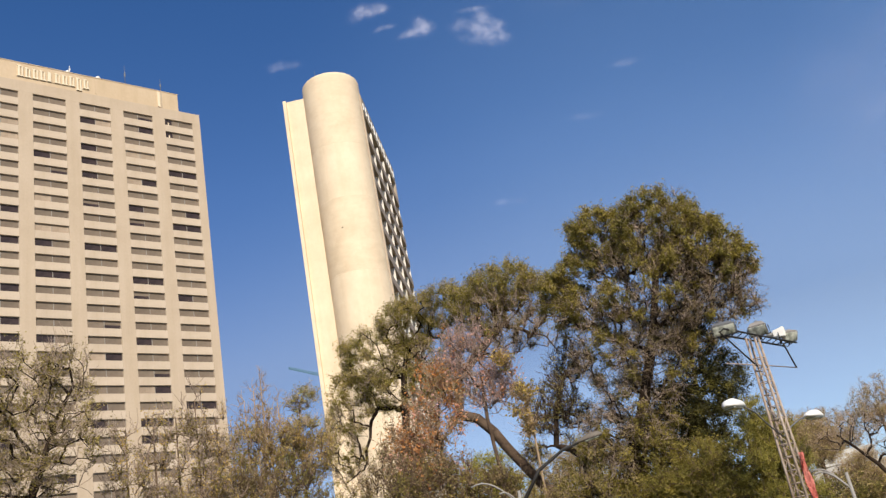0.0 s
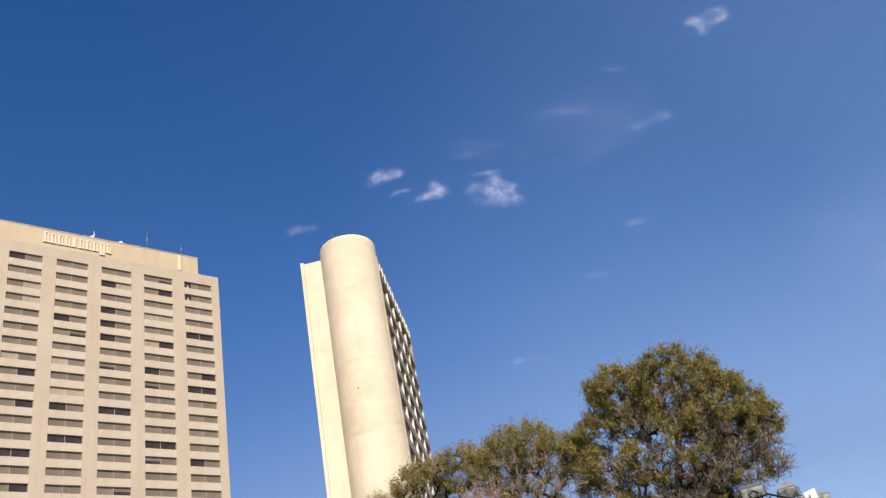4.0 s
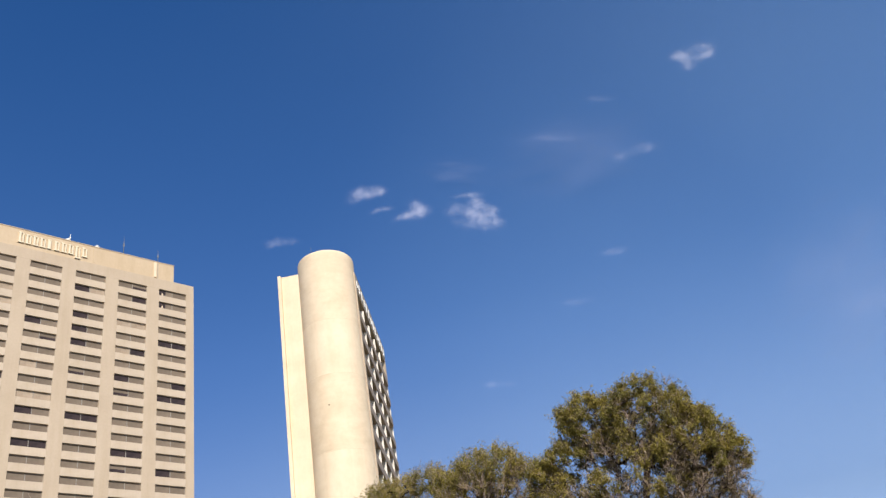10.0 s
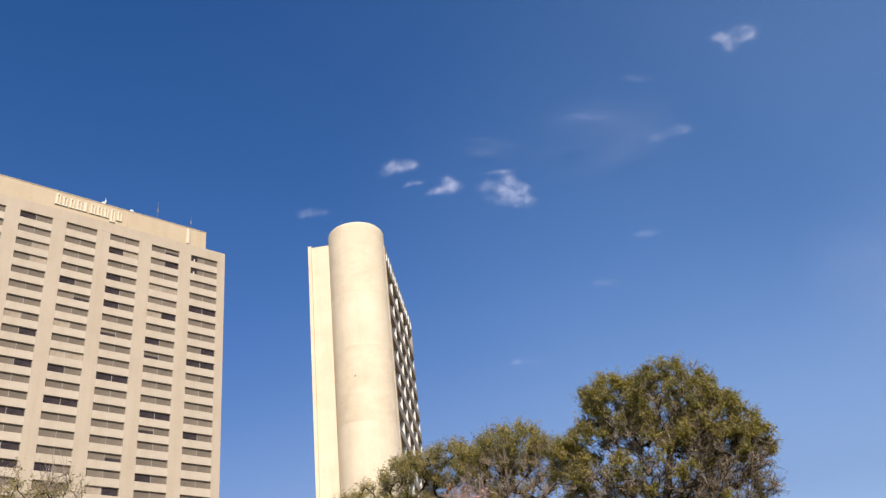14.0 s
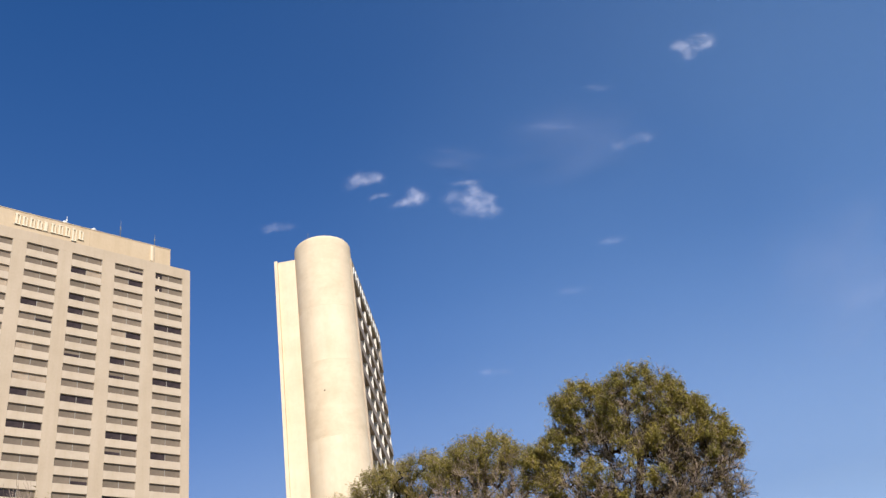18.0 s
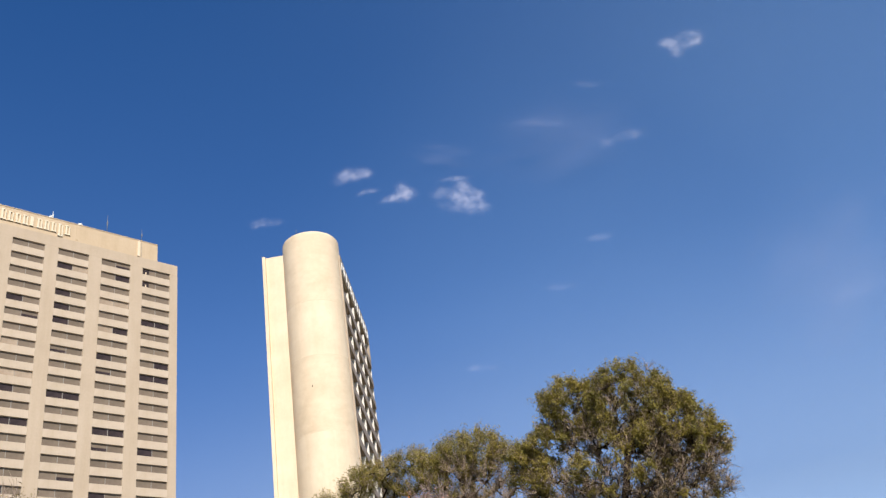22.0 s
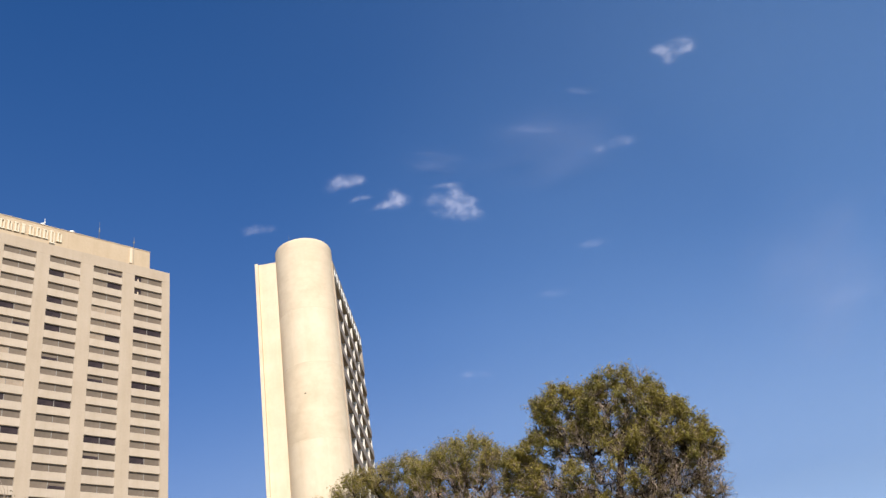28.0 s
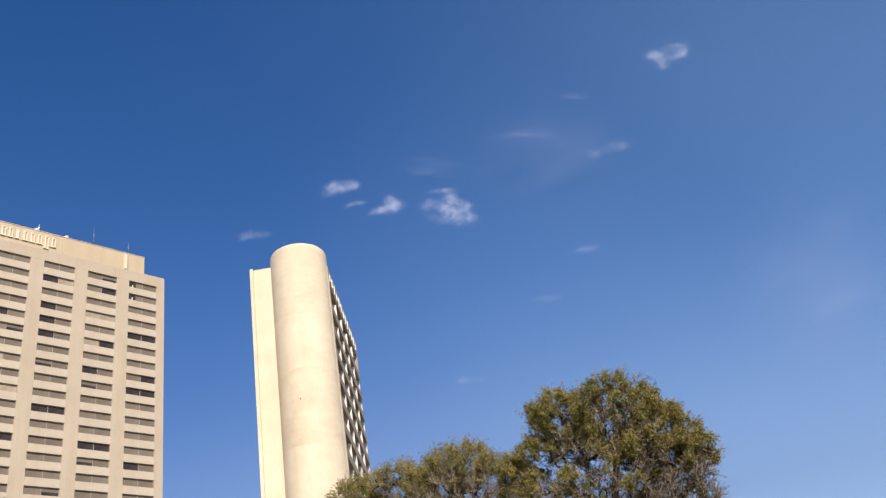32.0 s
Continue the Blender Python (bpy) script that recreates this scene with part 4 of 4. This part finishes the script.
# cross-arm: a flat lattice of two chords
for y in (-0.22, 0.22):
    part("arm_chord", tube(bmesh.new(), [(-2.5, y, 8.2), (3.3, y, 8.2)], [0.035, 0.035], 6), BLACK_STEEL, MAST)
for k in range(13):
    x = -2.5 + k * 0.46
    part("arm_lacing", tube(bmesh.new(), [(x, -0.22, 8.2), (x + 0.45, 0.22, 8.2)], [0.018, 0.018], 5), BLACK_STEEL, MAST)
for x in (-2.4, 2.6):
    part("arm_strut", tube(bmesh.new(), [(x, 0, 8.18), (x * 0.12, 0, 7.15)] if x < 0 else [(x, 0, 8.18), (x + 0.5, 0, 7.3)], [0.03, 0.03], 6), BLACK_STEEL, MAST)
part("tie_rod", tube(bmesh.new(), [(-2.6, 0, 7.1), (0, 0, 7.2), (3.15, 0, 7.3)], [0.02, 0.02, 0.02], 6), RUSTED, MAST)


def floodlight(x, z, w, h, turn_z, tip, parent, shell):
    """Housing with a sloped back, a glass front, a bracket and a socket."""
    bm = bmesh.new()
    v = [bm.verts.new(c) for c in ((-w / 2, -0.24, -h / 2), (w / 2, -0.24, -h / 2), (w / 2, -0.24, h / 2), (-w / 2, -0.24, h / 2),
                                   (-w * 0.32, 0.20, -h * 0.30), (w * 0.32, 0.20, -h * 0.30), (w * 0.32, 0.20, h * 0.30), (-w * 0.32, 0.20, h * 0.30))]
    for q in ((0, 1, 2, 3), (5, 4, 7, 6), (0, 4, 5, 1), (1, 5, 6, 2), (2, 6, 7, 3), (3, 7, 4, 0)):
        bm.faces.new([v[i] for i in q])
    bmesh.ops.bevel(bm, geom=bm.edges[:], offset=0.03, segments=2, affect="EDGES")
    fl = part("floodlight", bm, shell, parent, "weathered pale floodlight housing", m=pose(x, 0, z, tip, 0, turn_z))
    part("glass", box_mesh(-w / 2 + 0.05, -0.258, -h / 2 + 0.05, w / 2 - 0.05, -0.235, h / 2 - 0.05, 0.006), LENS_GLINTS, fl)
    part("bracket", tube(bmesh.new(), [(-w / 2 - 0.03, 0, 0), (-w / 2 - 0.03, 0, -h * 0.75), (w / 2 + 0.03, 0, -h * 0.75), (w / 2 + 0.03, 0, 0)], [0.018] * 4, 5), BLACK_STEEL, fl)
    part("socket", tube(bmesh.new(), [(0, 0.18, 0), (0, 0.42, 0)], [0.09, 0.07], 10), STEEL, fl)
    return fl


floodlight(-2.05, 8.36, 0.78, 0.40, -62, 34, MAST, STEEL)
floodlight(0.75, 8.62, 0.66, 0.44, -72, 40, MAST, PAVING)
floodlight(2.45, 8.56, 0.26, 0.40, 20, 0, MAST, WHITE_PAINT)
floodlight(3.3, 8.58, 0.56, 0.42, -40, 34, MAST, PAVING)
for x in (-2.05, 0.75, 2.45, 3.2):
    part("flood_post", tube(bmesh.new(), [(x, 0, 8.18), (x, 0, 8.45)], [0.04, 0.04], 6), BLACK_STEEL, MAST)


def lamp_head(parent, m, material, label):
    """Cobra-head lantern: domed shell over a flat glass bowl."""
    bm = bmesh.new()
    prof = [(0.0, 0.05, 0.03), (0.10, 0.09, 0.07), (0.32, 0.17, 0.14), (0.60, 0.19, 0.17), (0.82, 0.14, 0.12), (0.92, 0.04, 0.03)]
    rings = [[bm.verts.new((x, hw * math.cos(a), hh * max(math.sin(a), -0.25))) for a in [2 * math.pi * k / 16 for k in range(16)]] for x, hw, hh in prof]
    for r0, r1 in zip(rings, rings[1:]):
        for k in range(16):
            bm.faces.new((r0[k], r1[k], r1[(k + 1) % 16], r0[(k + 1) % 16])).smooth = True
    bm.faces.new(rings[0])
    bm.faces.new(rings[-1][::-1])
    head = part("lamp_head", bm, material, parent, label, m=m)
    part("bowl", box_mesh(0.30, -0.13, -0.075, 0.78, 0.13, -0.035, 0.02), LENS_GLINTS, head)
    return head


for s, L, z in ((-1, 2.3, 5.7), (1, 2.5, 5.5)):
    part("lamp_arm", tube(bmesh.new(), [(0, 0, 4.75), (s * L * 0.35, 0, 5.1), (s * L * 0.7, 0, z - 0.15), (s * L, 0, z)], [0.03, 0.028, 0.025, 0.025], 7), STEEL, MAST)
    lamp_head(MAST, pose(s * (L - 0.05), 0, z, 0, 0, 0 if s > 0 else 180) @ Matrix.Scale(1.4, 4), WHITE_PAINT, "white cobra-head lantern")
# red cloth tied to the mast
bm = bmesh.new()
NX, NZ = 5, 16
cv = [[bm.verts.new((-0.03 + 0.10 * i / NX * (1.0 + 0.4 * j / NZ) + 0.03 * math.sin(j * 0.9 + i), -0.30 - 0.12 * i / NX - 0.06 * math.sin(i * 1.9 + j * 0.6), 4.15 - 1.9 * j / NZ)) for j in range(NZ + 1)] for i in range(NX + 1)]
for i in range(NX):
    for j in range(NZ):
        bm.faces.new((cv[i][j], cv[i + 1][j], cv[i + 1][j + 1], cv[i][j + 1])).smooth = True
bmesh.ops.solidify(bm, geom=bm.faces[:], thickness=0.012)
cloth = tagged(part("red_cloth", bm, RED_CLOTH), "faded red cloth strip tied to the lattice mast", "cloth")
cloth.matrix_basis = MAST.matrix_basis.copy()

# ---------------------------------------------------------------- street lamps with bent arms
def bent_lamp(x, y, rz, pole_h, head_reach, head_z, arcs, label):
    root = empty("street_lamp", pose(x, y, 0, 0, 0, rz), label, "lamp post")
    part("pole", tube(bmesh.new(), [(0, 0, 0), (0, 0, pole_h * 0.5), (0, 0, pole_h)], [0.075, 0.06, 0.048], 10), PAVING, root)
    part("base_plate", box_mesh(-0.2, -0.2, 0, 0.2, 0.2, 0.04, 0.01), STEEL, root)
    if head_reach:
        pts = [(0, 0, pole_h - 0.5), (head_reach * 0.35, 0, pole_h + (head_z - pole_h) * 0.45), (head_reach * 0.75, 0, head_z - 0.12), (head_reach, 0, head_z)]
        part("lamp_arm", tube(bmesh.new(), pts, [0.065, 0.06, 0.05, 0.045], 8), BLACK_STEEL, root)
        lamp_head(root, pose(head_reach - 0.1, 0, head_z, 0, -8, 0), TAUPE_SHADED, "cobra-head lantern with shade painted into its taupe")
    for reach, top, turn in arcs:
        pts = []
        for k in range(9):
            q = k / 8
            pts.append((-reach * q, 0, pole_h - 0.5 + (top - pole_h + 0.5) * math.sin(q * math.pi * 0.62)))
        part("bent_arm", tube(bmesh.new(), pts, [0.028] * 9, 7), PAVING, root, m=pose(0, 0, 0, 0, 0, turn))
    return root


bent_lamp(3.05, 29.85, -8.4, 4.65, 2.25, 5.76, [(1.5, 5.1, 0), (0.7, 4.65, 30)], "pale street lamp with a shade-darkened head and bent arms")
bent_lamp(12.5, 27.27, -23, 3.15, 0.0, 0.0, [(0.95, 3.4, 0), (0.9, 3.3, 8)], "white post with two bent pipe arms")

# ---------------------------------------------------------------- far white terraced building
HOUSE = empty("terraced_building", pose(45.0, 99.5, 0, 0, 0, -20), "low white terraced building behind the winter trees", "building")
for k, (x0, x1, z0, z1, y0) in enumerate([(-4.0, 5.5, 0, 5.4, 0), (-2.6, 5, 5.4, 7.2, 1.8), (-0.8, 4.2, 7.2, 8.9, 3.6)]):
    part("storey", box_mesh(x0, y0, z0, x1, 18, z1 - 0.6, 0.05), PAVING, HOUSE)
    part("slab", box_mesh(x0 - 0.6, y0 - 1.0, z1 - 0.6, x1 + 0.3, 18.3, z1, 0.05), CHALK, HOUSE)
    part("balustrade", box_mesh(x0 - 0.5, y0 - 0.9, z1 + 0.0, x1 + 0.2, y0 - 0.7, z1 + 0.9, 0.03), CHALK, HOUSE)
    for j in range(int((x1 - x0) / 3.5)):
        wx = x0 + 0.8 + j * 3.5
        wd = part("window", box_mesh(wx, y0 - 0.06, z1 - 1.9, wx + 2.2, y0 - 0.01, z1 - 1.0, 0.02), CHALK, HOUSE)
        part("pane", box_mesh(wx + 0.1, y0 - 0.08, z1 - 1.85, wx + 2.1, y0 - 0.05, z1 - 1.1), DARK_PANE, wd)

# ---------------------------------------------------------------- tower crane far behind
CRANE = empty("tower_crane", pose(-20.0, 392.0, 0, 0, 0, 14), "teal lattice tower crane far behind the towers", "crane")
part("crane_mast", box_mesh(-2.6, -0.9, 0, 0.9, 0.9, 101.5, 0.05), TEAL, CRANE)
for dz, dy in ((0, -0.6), (0, 0.6), (1.3, 0)):
    part("jib_chord", tube(bmesh.new(), [(-30, dy, 110.0 + dz * 0.5), (-2, dy, 100.2 + dz)], [0.13, 0.13], 6), TEAL, CRANE)
for k in range(28):
    x = -29.6 + k * 0.98
    part("jib_lacing", tube(bmesh.new(), [(x, -0.6, 110.0 - (x + 30) * 0.35), (x + 0.5, 0, 110.0 - (x + 30) * 0.35 + 0.6)], [0.07, 0.07], 5), TEAL, CRANE)

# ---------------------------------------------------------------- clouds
def sunward_normal(nodes, links, d):
    """Fixes the shading normal sunward: full sunlight is set whichever way the sheet is turned."""
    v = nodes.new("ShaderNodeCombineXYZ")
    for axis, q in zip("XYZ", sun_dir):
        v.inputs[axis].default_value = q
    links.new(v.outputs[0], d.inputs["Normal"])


def cloud_mat(name, most, lo, hi, stretch, tint=(0.92, 0.92, 0.93), soft=0.62):
    m = bpy.data.materials.new(name)
    m.use_nodes = True
    nodes, links = m.node_tree.nodes, m.node_tree.links
    nodes.remove(nodes["Principled BSDF"])
    tc = nodes.new("ShaderNodeTexCoord")
    oi = nodes.new("ShaderNodeObjectInfo")
    mp = nodes.new("ShaderNodeMapping")
    mp.inputs["Scale"].default_value = stretch
    links.new(tc.outputs["Generated"], mp.inputs[0])
    n = nodes.new("ShaderNodeTexNoise")
    n.noise_dimensions = "4D"
    n.inputs["Scale"].default_value, n.inputs["Detail"].default_value, n.inputs["Roughness"].default_value = 1.0, 7, soft
    n.inputs["Distortion"].default_value = 0.45
    links.new(mp.outputs[0], n.inputs["Vector"])
    w = nodes.new("ShaderNodeMath")
    w.operation = "MULTIPLY"
    w.inputs[1].default_value = 40
    links.new(oi.outputs["Random"], w.inputs[0])
    links.new(w.outputs[0], n.inputs["W"])
    # fall-off towards the rim
    ce = nodes.new("ShaderNodeVectorMath")
    ce.operation = "SUBTRACT"
    ce.inputs[1].default_value = (0.5, 0.5, 0.5)
    links.new(tc.outputs["Generated"], ce.inputs[0])
    fl = nodes.new("ShaderNodeVectorMath")
    fl.operation = "MULTIPLY"
    fl.inputs[1].default_value = (1, 1, 0)
    links.new(ce.outputs[0], fl.inputs[0])
    ln = nodes.new("ShaderNodeVectorMath")
    ln.operation = "LENGTH"
    links.new(fl.outputs[0], ln.inputs[0])
    rim = nodes.new("ShaderNodeMapRange")
    rim.interpolation_type = "SMOOTHSTEP"
    rim.inputs["From Min"].default_value, rim.inputs["From Max"].default_value = 0.5, 0.05
    links.new(ln.outputs["Value"], rim.inputs["Value"])
    # the puff is where noise plus nearness to the middle is high
    ad = nodes.new("ShaderNodeMath")
    ad.operation = "MULTIPLY_ADD"
    ad.inputs[1].default_value = 0.35
    links.new(rim.outputs[0], ad.inputs[0])
    links.new(n.outputs["Fac"], ad.inputs[2])
    al = nodes.new("ShaderNodeMapRange")
    al.interpolation_type = "SMOOTHSTEP"
    al.inputs["From Min"].default_value, al.inputs["From Max"].default_value = lo, hi
    al.inputs["To Max"].default_value = most
    links.new(ad.outputs[0], al.inputs["Value"])
    cut = nodes.new("ShaderNodeMath")
    cut.operation = "MULTIPLY"
    links.new(al.outputs[0], cut.inputs[0])
    links.new(rim.outputs[0], cut.inputs[1])
    d = nodes.new("ShaderNodeBsdfDiffuse")
    d.inputs["Color"].default_value = (*tint, 1)
    sunward_normal(nodes, links, d)
    t = nodes.new("ShaderNodeBsdfTransparent")
    mx = nodes.new("ShaderNodeMixShader")
    links.new(cut.outputs[0], mx.inputs[0])
    links.new(t.outputs[0], mx.inputs[1])
    links.new(d.outputs[0], mx.inputs[2])
    links.new(mx.outputs[0], nodes["Material Output"].inputs["Surface"])
    return m


VEIL = cloud_mat("cloud_veil", 0.055, 0.42, 1.0, (2.5, 6.0, 1), tint=(0.80, 0.78, 0.97))
# Three added sheets: their tints brighten the sky and put haze into it.
SKY_LIFT_HAZE = cloud_mat("sky_brightening_haze", 0.038, -0.3, 1.1, (1.2, 2.0, 1), tint=(0.46, 0.66, 0.90), soft=0.45)
SKY_LIFT_THIN = cloud_mat("thin_brightening_haze", 0.074, -0.3, 1.1, (1.2, 2.0, 1), tint=(0.46, 0.70, 0.95), soft=0.45)
SMOG = cloud_mat("horizon_haze_tint", 0.072, -0.3, 1.1, (1.5, 2.0, 1), tint=(0.68, 0.72, 0.68), soft=0.45)


def vapour_mat(name, most):
    """Torn vapour: as thick as the mesh says, eaten away by noise."""
    m = bpy.data.materials.new(name)
    m.use_nodes = True
    nodes, links = m.node_tree.nodes, m.node_tree.links
    nodes.remove(nodes["Principled BSDF"])
    at = nodes.new("ShaderNodeAttribute")
    at.attribute_name = "thickness"
    n = noise_node(nodes, links, 0.034, 8, 0.62)
    n.inputs["Distortion"].default_value = 0.6
    k = nodes.new("ShaderNodeMapRange")
    k.inputs["From Min"].default_value, k.inputs["From Max"].default_value = 0.30, 0.68
    k.inputs["To Min"].default_value, k.inputs["To Max"].default_value = 0.30, 1.20
    links.new(n.outputs["Fac"], k.inputs["Value"])
    mul = nodes.new("ShaderNodeMath")
    mul.operation = "MULTIPLY"
    links.new(at.outputs["Fac"], mul.inputs[0])
    links.new(k.outputs[0], mul.inputs[1])
    al = nodes.new("ShaderNodeMapRange")
    al.interpolation_type = "SMOOTHSTEP"
    al.inputs["From Min"].default_value, al.inputs["From Max"].default_value = 0.03, 1.15
    al.inputs["To Max"].default_value = most
    links.new(mul.outputs[0], al.inputs["Value"])
    d = nodes.new("ShaderNodeBsdfDiffuse")
    d.inputs["Color"].default_value = (0.88, 0.87, 1.0, 1)
    sunward_normal(nodes, links, d)
    t = nodes.new("ShaderNodeBsdfTransparent")
    mx = nodes.new("ShaderNodeMixShader")
    links.new(al.outputs[0], mx.inputs[0])
    links.new(t.outputs[0], mx.inputs[1])
    links.new(d.outputs[0], mx.inputs[2])
    links.new(mx.outputs[0], nodes["Material Output"].inputs["Surface"])
    return m


def puff_cloud(centre, most, lobes, label):
    """A ragged cloud: a billowed sheet, thick where its lobes (x, y, half-axes, turn, weight) lie."""
    L = np.array(lobes, float)
    reach = L[:, 2:4].max(1) * 2.7
    x0, x1 = (L[:, 0] - reach).min(), (L[:, 0] + reach).max()
    y0, y1 = (L[:, 1] - reach).min(), (L[:, 1] + reach).max()
    nx, ny = int((x1 - x0) / 4) + 2, int((y1 - y0) / 4) + 2
    X, Y = np.meshgrid(np.linspace(x0, x1, nx), np.linspace(y0, y1, ny), indexing="ij")
    dens = np.zeros_like(X)
    for lx, ly, rx, ry, turn, weight in lobes:
        c, q = math.cos(radians(turn)), math.sin(radians(turn))
        u, v = ((X - lx) * c + (Y - ly) * q) / rx, ((Y - ly) * c - (X - lx) * q) / ry
        dens = 1 - (1 - dens) * (1 - weight * np.exp(-0.58 * (u * u + v * v)))
    Z = -1.5 * dens
    quads = np.array([(i * ny + j, (i + 1) * ny + j, (i + 1) * ny + j + 1, i * ny + j + 1) for i in range(nx - 1) for j in range(ny - 1)])
    me = arrays_mesh("cloud", np.stack([X, Y, Z], -1).reshape(-1, 3), quads, vapour_mat("cloud_vapour", most), smooth=True)
    me.attributes.new("thickness", "FLOAT", "POINT").data.foreach_set("value", dens.ravel().astype(np.float32))
    ob = tagged(new("cloud", me), label, "cloud", "clouds in the sky")
    facing = sun_dir * 0.6 - Vector(centre).normalized()      # between the viewer and the sun
    ob.matrix_basis = look(centre, Vector(centre) - facing * 100)
    return ob


def cloud(x, y, z, w, h, tilt, material, label, upright=False):
    """A thin billowed sheet of vapour, high and far away."""
    bm = bmesh.new()
    n = 14
    vs = [[bm.verts.new(((i / n - 0.5) * 2 * w, (j / n - 0.5) * 2 * h, 0.06 * w * noise.noise((i * 0.5 + x, j * 0.5, 0)) - 0.10 * w * ((i / n - 0.5) ** 2 + (j / n - 0.5) ** 2) * 4)) for j in range(n + 1)] for i in range(n + 1)]
    for i in range(n):
        for j in range(n):
            bm.faces.new((vs[i][j], vs[i + 1][j], vs[i + 1][j + 1], vs[i][j + 1])).smooth = True
    ob = tagged(part("cloud", bm, material), label, "cloud", "clouds in the sky", "")
    ob.matrix_basis = look((x, y, z), (x, 2 * y, z) if upright else (2 * x, 2 * y, 2 * z), tilt)
    return ob


puff_cloud((67, 1995, 1506), 0.2, [(-27, -12, 22, 11, 33, 0.8), (7, -2, 32, 13, 3, 1), (33, 2, 14, 9, -7, 0.9), (-13, 12, 6, 9, -7, 0.6)], "small bright white cloud streak in blue sky")
puff_cloud((167, 2027, 1453), 0.228, [(35, 10, 14, 16, -8, 0.8), (38, -10, 22, 14, 7, 1), (2, -17, 28, 8, 12, 0.75), (52, -2, 13, 8, 12, 0.7), (-49, 12, 16, 6, 2, 0.5), (-79, 8, 14, 6, 26, 0.45)], "small torn white cloud puff in blue sky")
puff_cloud((370, 2026, 1418), 0.207, [(-20, 59, 32, 6, -2, 0.7), (3, 27, 17, 19, 28, 1), (31, 8, 24, 8, -12, 0.65), (-9, -1, 25, 17, -12, 1), (30, -14, 17, 16, -12, 0.8), (-66, 22, 22, 14, 18, 0.55), (18, -39, 32, 14, -12, 0.7), (-34, -27, 32, 14, -12, 0.5), (48, -35, 13, 8, -12, 0.6)], "largest ragged white cloud puff in the sky")
puff_cloud((955, 1672, 1594), 0.185, [(-32, 12, 16, 9, -4, 0.95), (-22, -9, 17, 13, -73, 0.8), (-20, -28, 13, 8, -25, 0.6), (7, 7, 38, 19, 1, 0.5), (32, -5, 16, 11, 6, 1), (35, 22, 19, 8, -15, 0.55)], "ragged white cloud puff high in the sky")
puff_cloud((-189, 2054, 1412), 0.115, [(-16, -8, 14, 6, 27, 0.7), (13, 1, 32, 9, 2, 0.8), (3, 8, 8, 6, -3, 0.7)], "faint torn shred of white cloud")
puff_cloud((793, 1874, 1453), 0.086, [(-37, -7, 14, 11, -19, 0.9), (37, 7, 28, 13, -9, 0.75), (0, 0, 32, 9, 6, 0.4)], "faint torn shred of white cloud")
puff_cloud((728, 2039, 1250), 0.075, [(-10, -1, 28, 9, 2, 0.8), (10, 1, 14, 8, -6, 0.6)], "faint torn shred of white cloud")
puff_cloud((722, 1793, 1586), 0.046, [(0, 0, 28, 9, -14, 0.9)], "faint torn shred of white cloud")
puff_cloud((372, 2260, 1001), 0.058, [(-22, 2, 17, 8, -1, 0.9), (22, -2, 16, 6, -11, 0.8)], "faint torn shred of white cloud")
puff_cloud((596, 1880, 1536), 0.04, [(0, 0, 44, 8, -13, 0.9)], "faint torn shred of white cloud")
puff_cloud((606, 2131, 1158), 0.046, [(0, 0, 32, 9, -2, 0.9)], "faint torn shred of white cloud")
for x, y, z, w, h, tilt, mt, label in [
        (640, 1909, 1470, 340, 200, -8, VEIL, "broad thin veil of high cloud"),
        (319, 1964, 1513, 150, 70, -12, VEIL, "broad thin veil of high cloud"),
        (1229, 1908, 1047, 330, 240, 30, VEIL, "broad thin veil of high cloud"),
        (1270, 1950, 913, 260, 170, 25, VEIL, "broad thin veil of high cloud"),
                (1350, 2350, 700, 2900, 2500, 30, SKY_LIFT_THIN, "added haze sheet that brightens the sky towards the horizon"),
        (1120, 3500, 700, 5900, 1500, 0, SMOG, "added sheet tinted as dusty haze low over the horizon")]:
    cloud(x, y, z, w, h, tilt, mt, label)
cloud(2000, 2400, 2700, 3300, 2000, 0, SKY_LIFT_HAZE, "added haze sheet that brightens the high sky", upright=True)
puff_cloud((-345, 2425, 545), 0.1, [(-30, 4, 46, 10, 4, 0.9), (36, 0, 40, 11, 0, 0.9)], "low white cloud bank near the horizon")
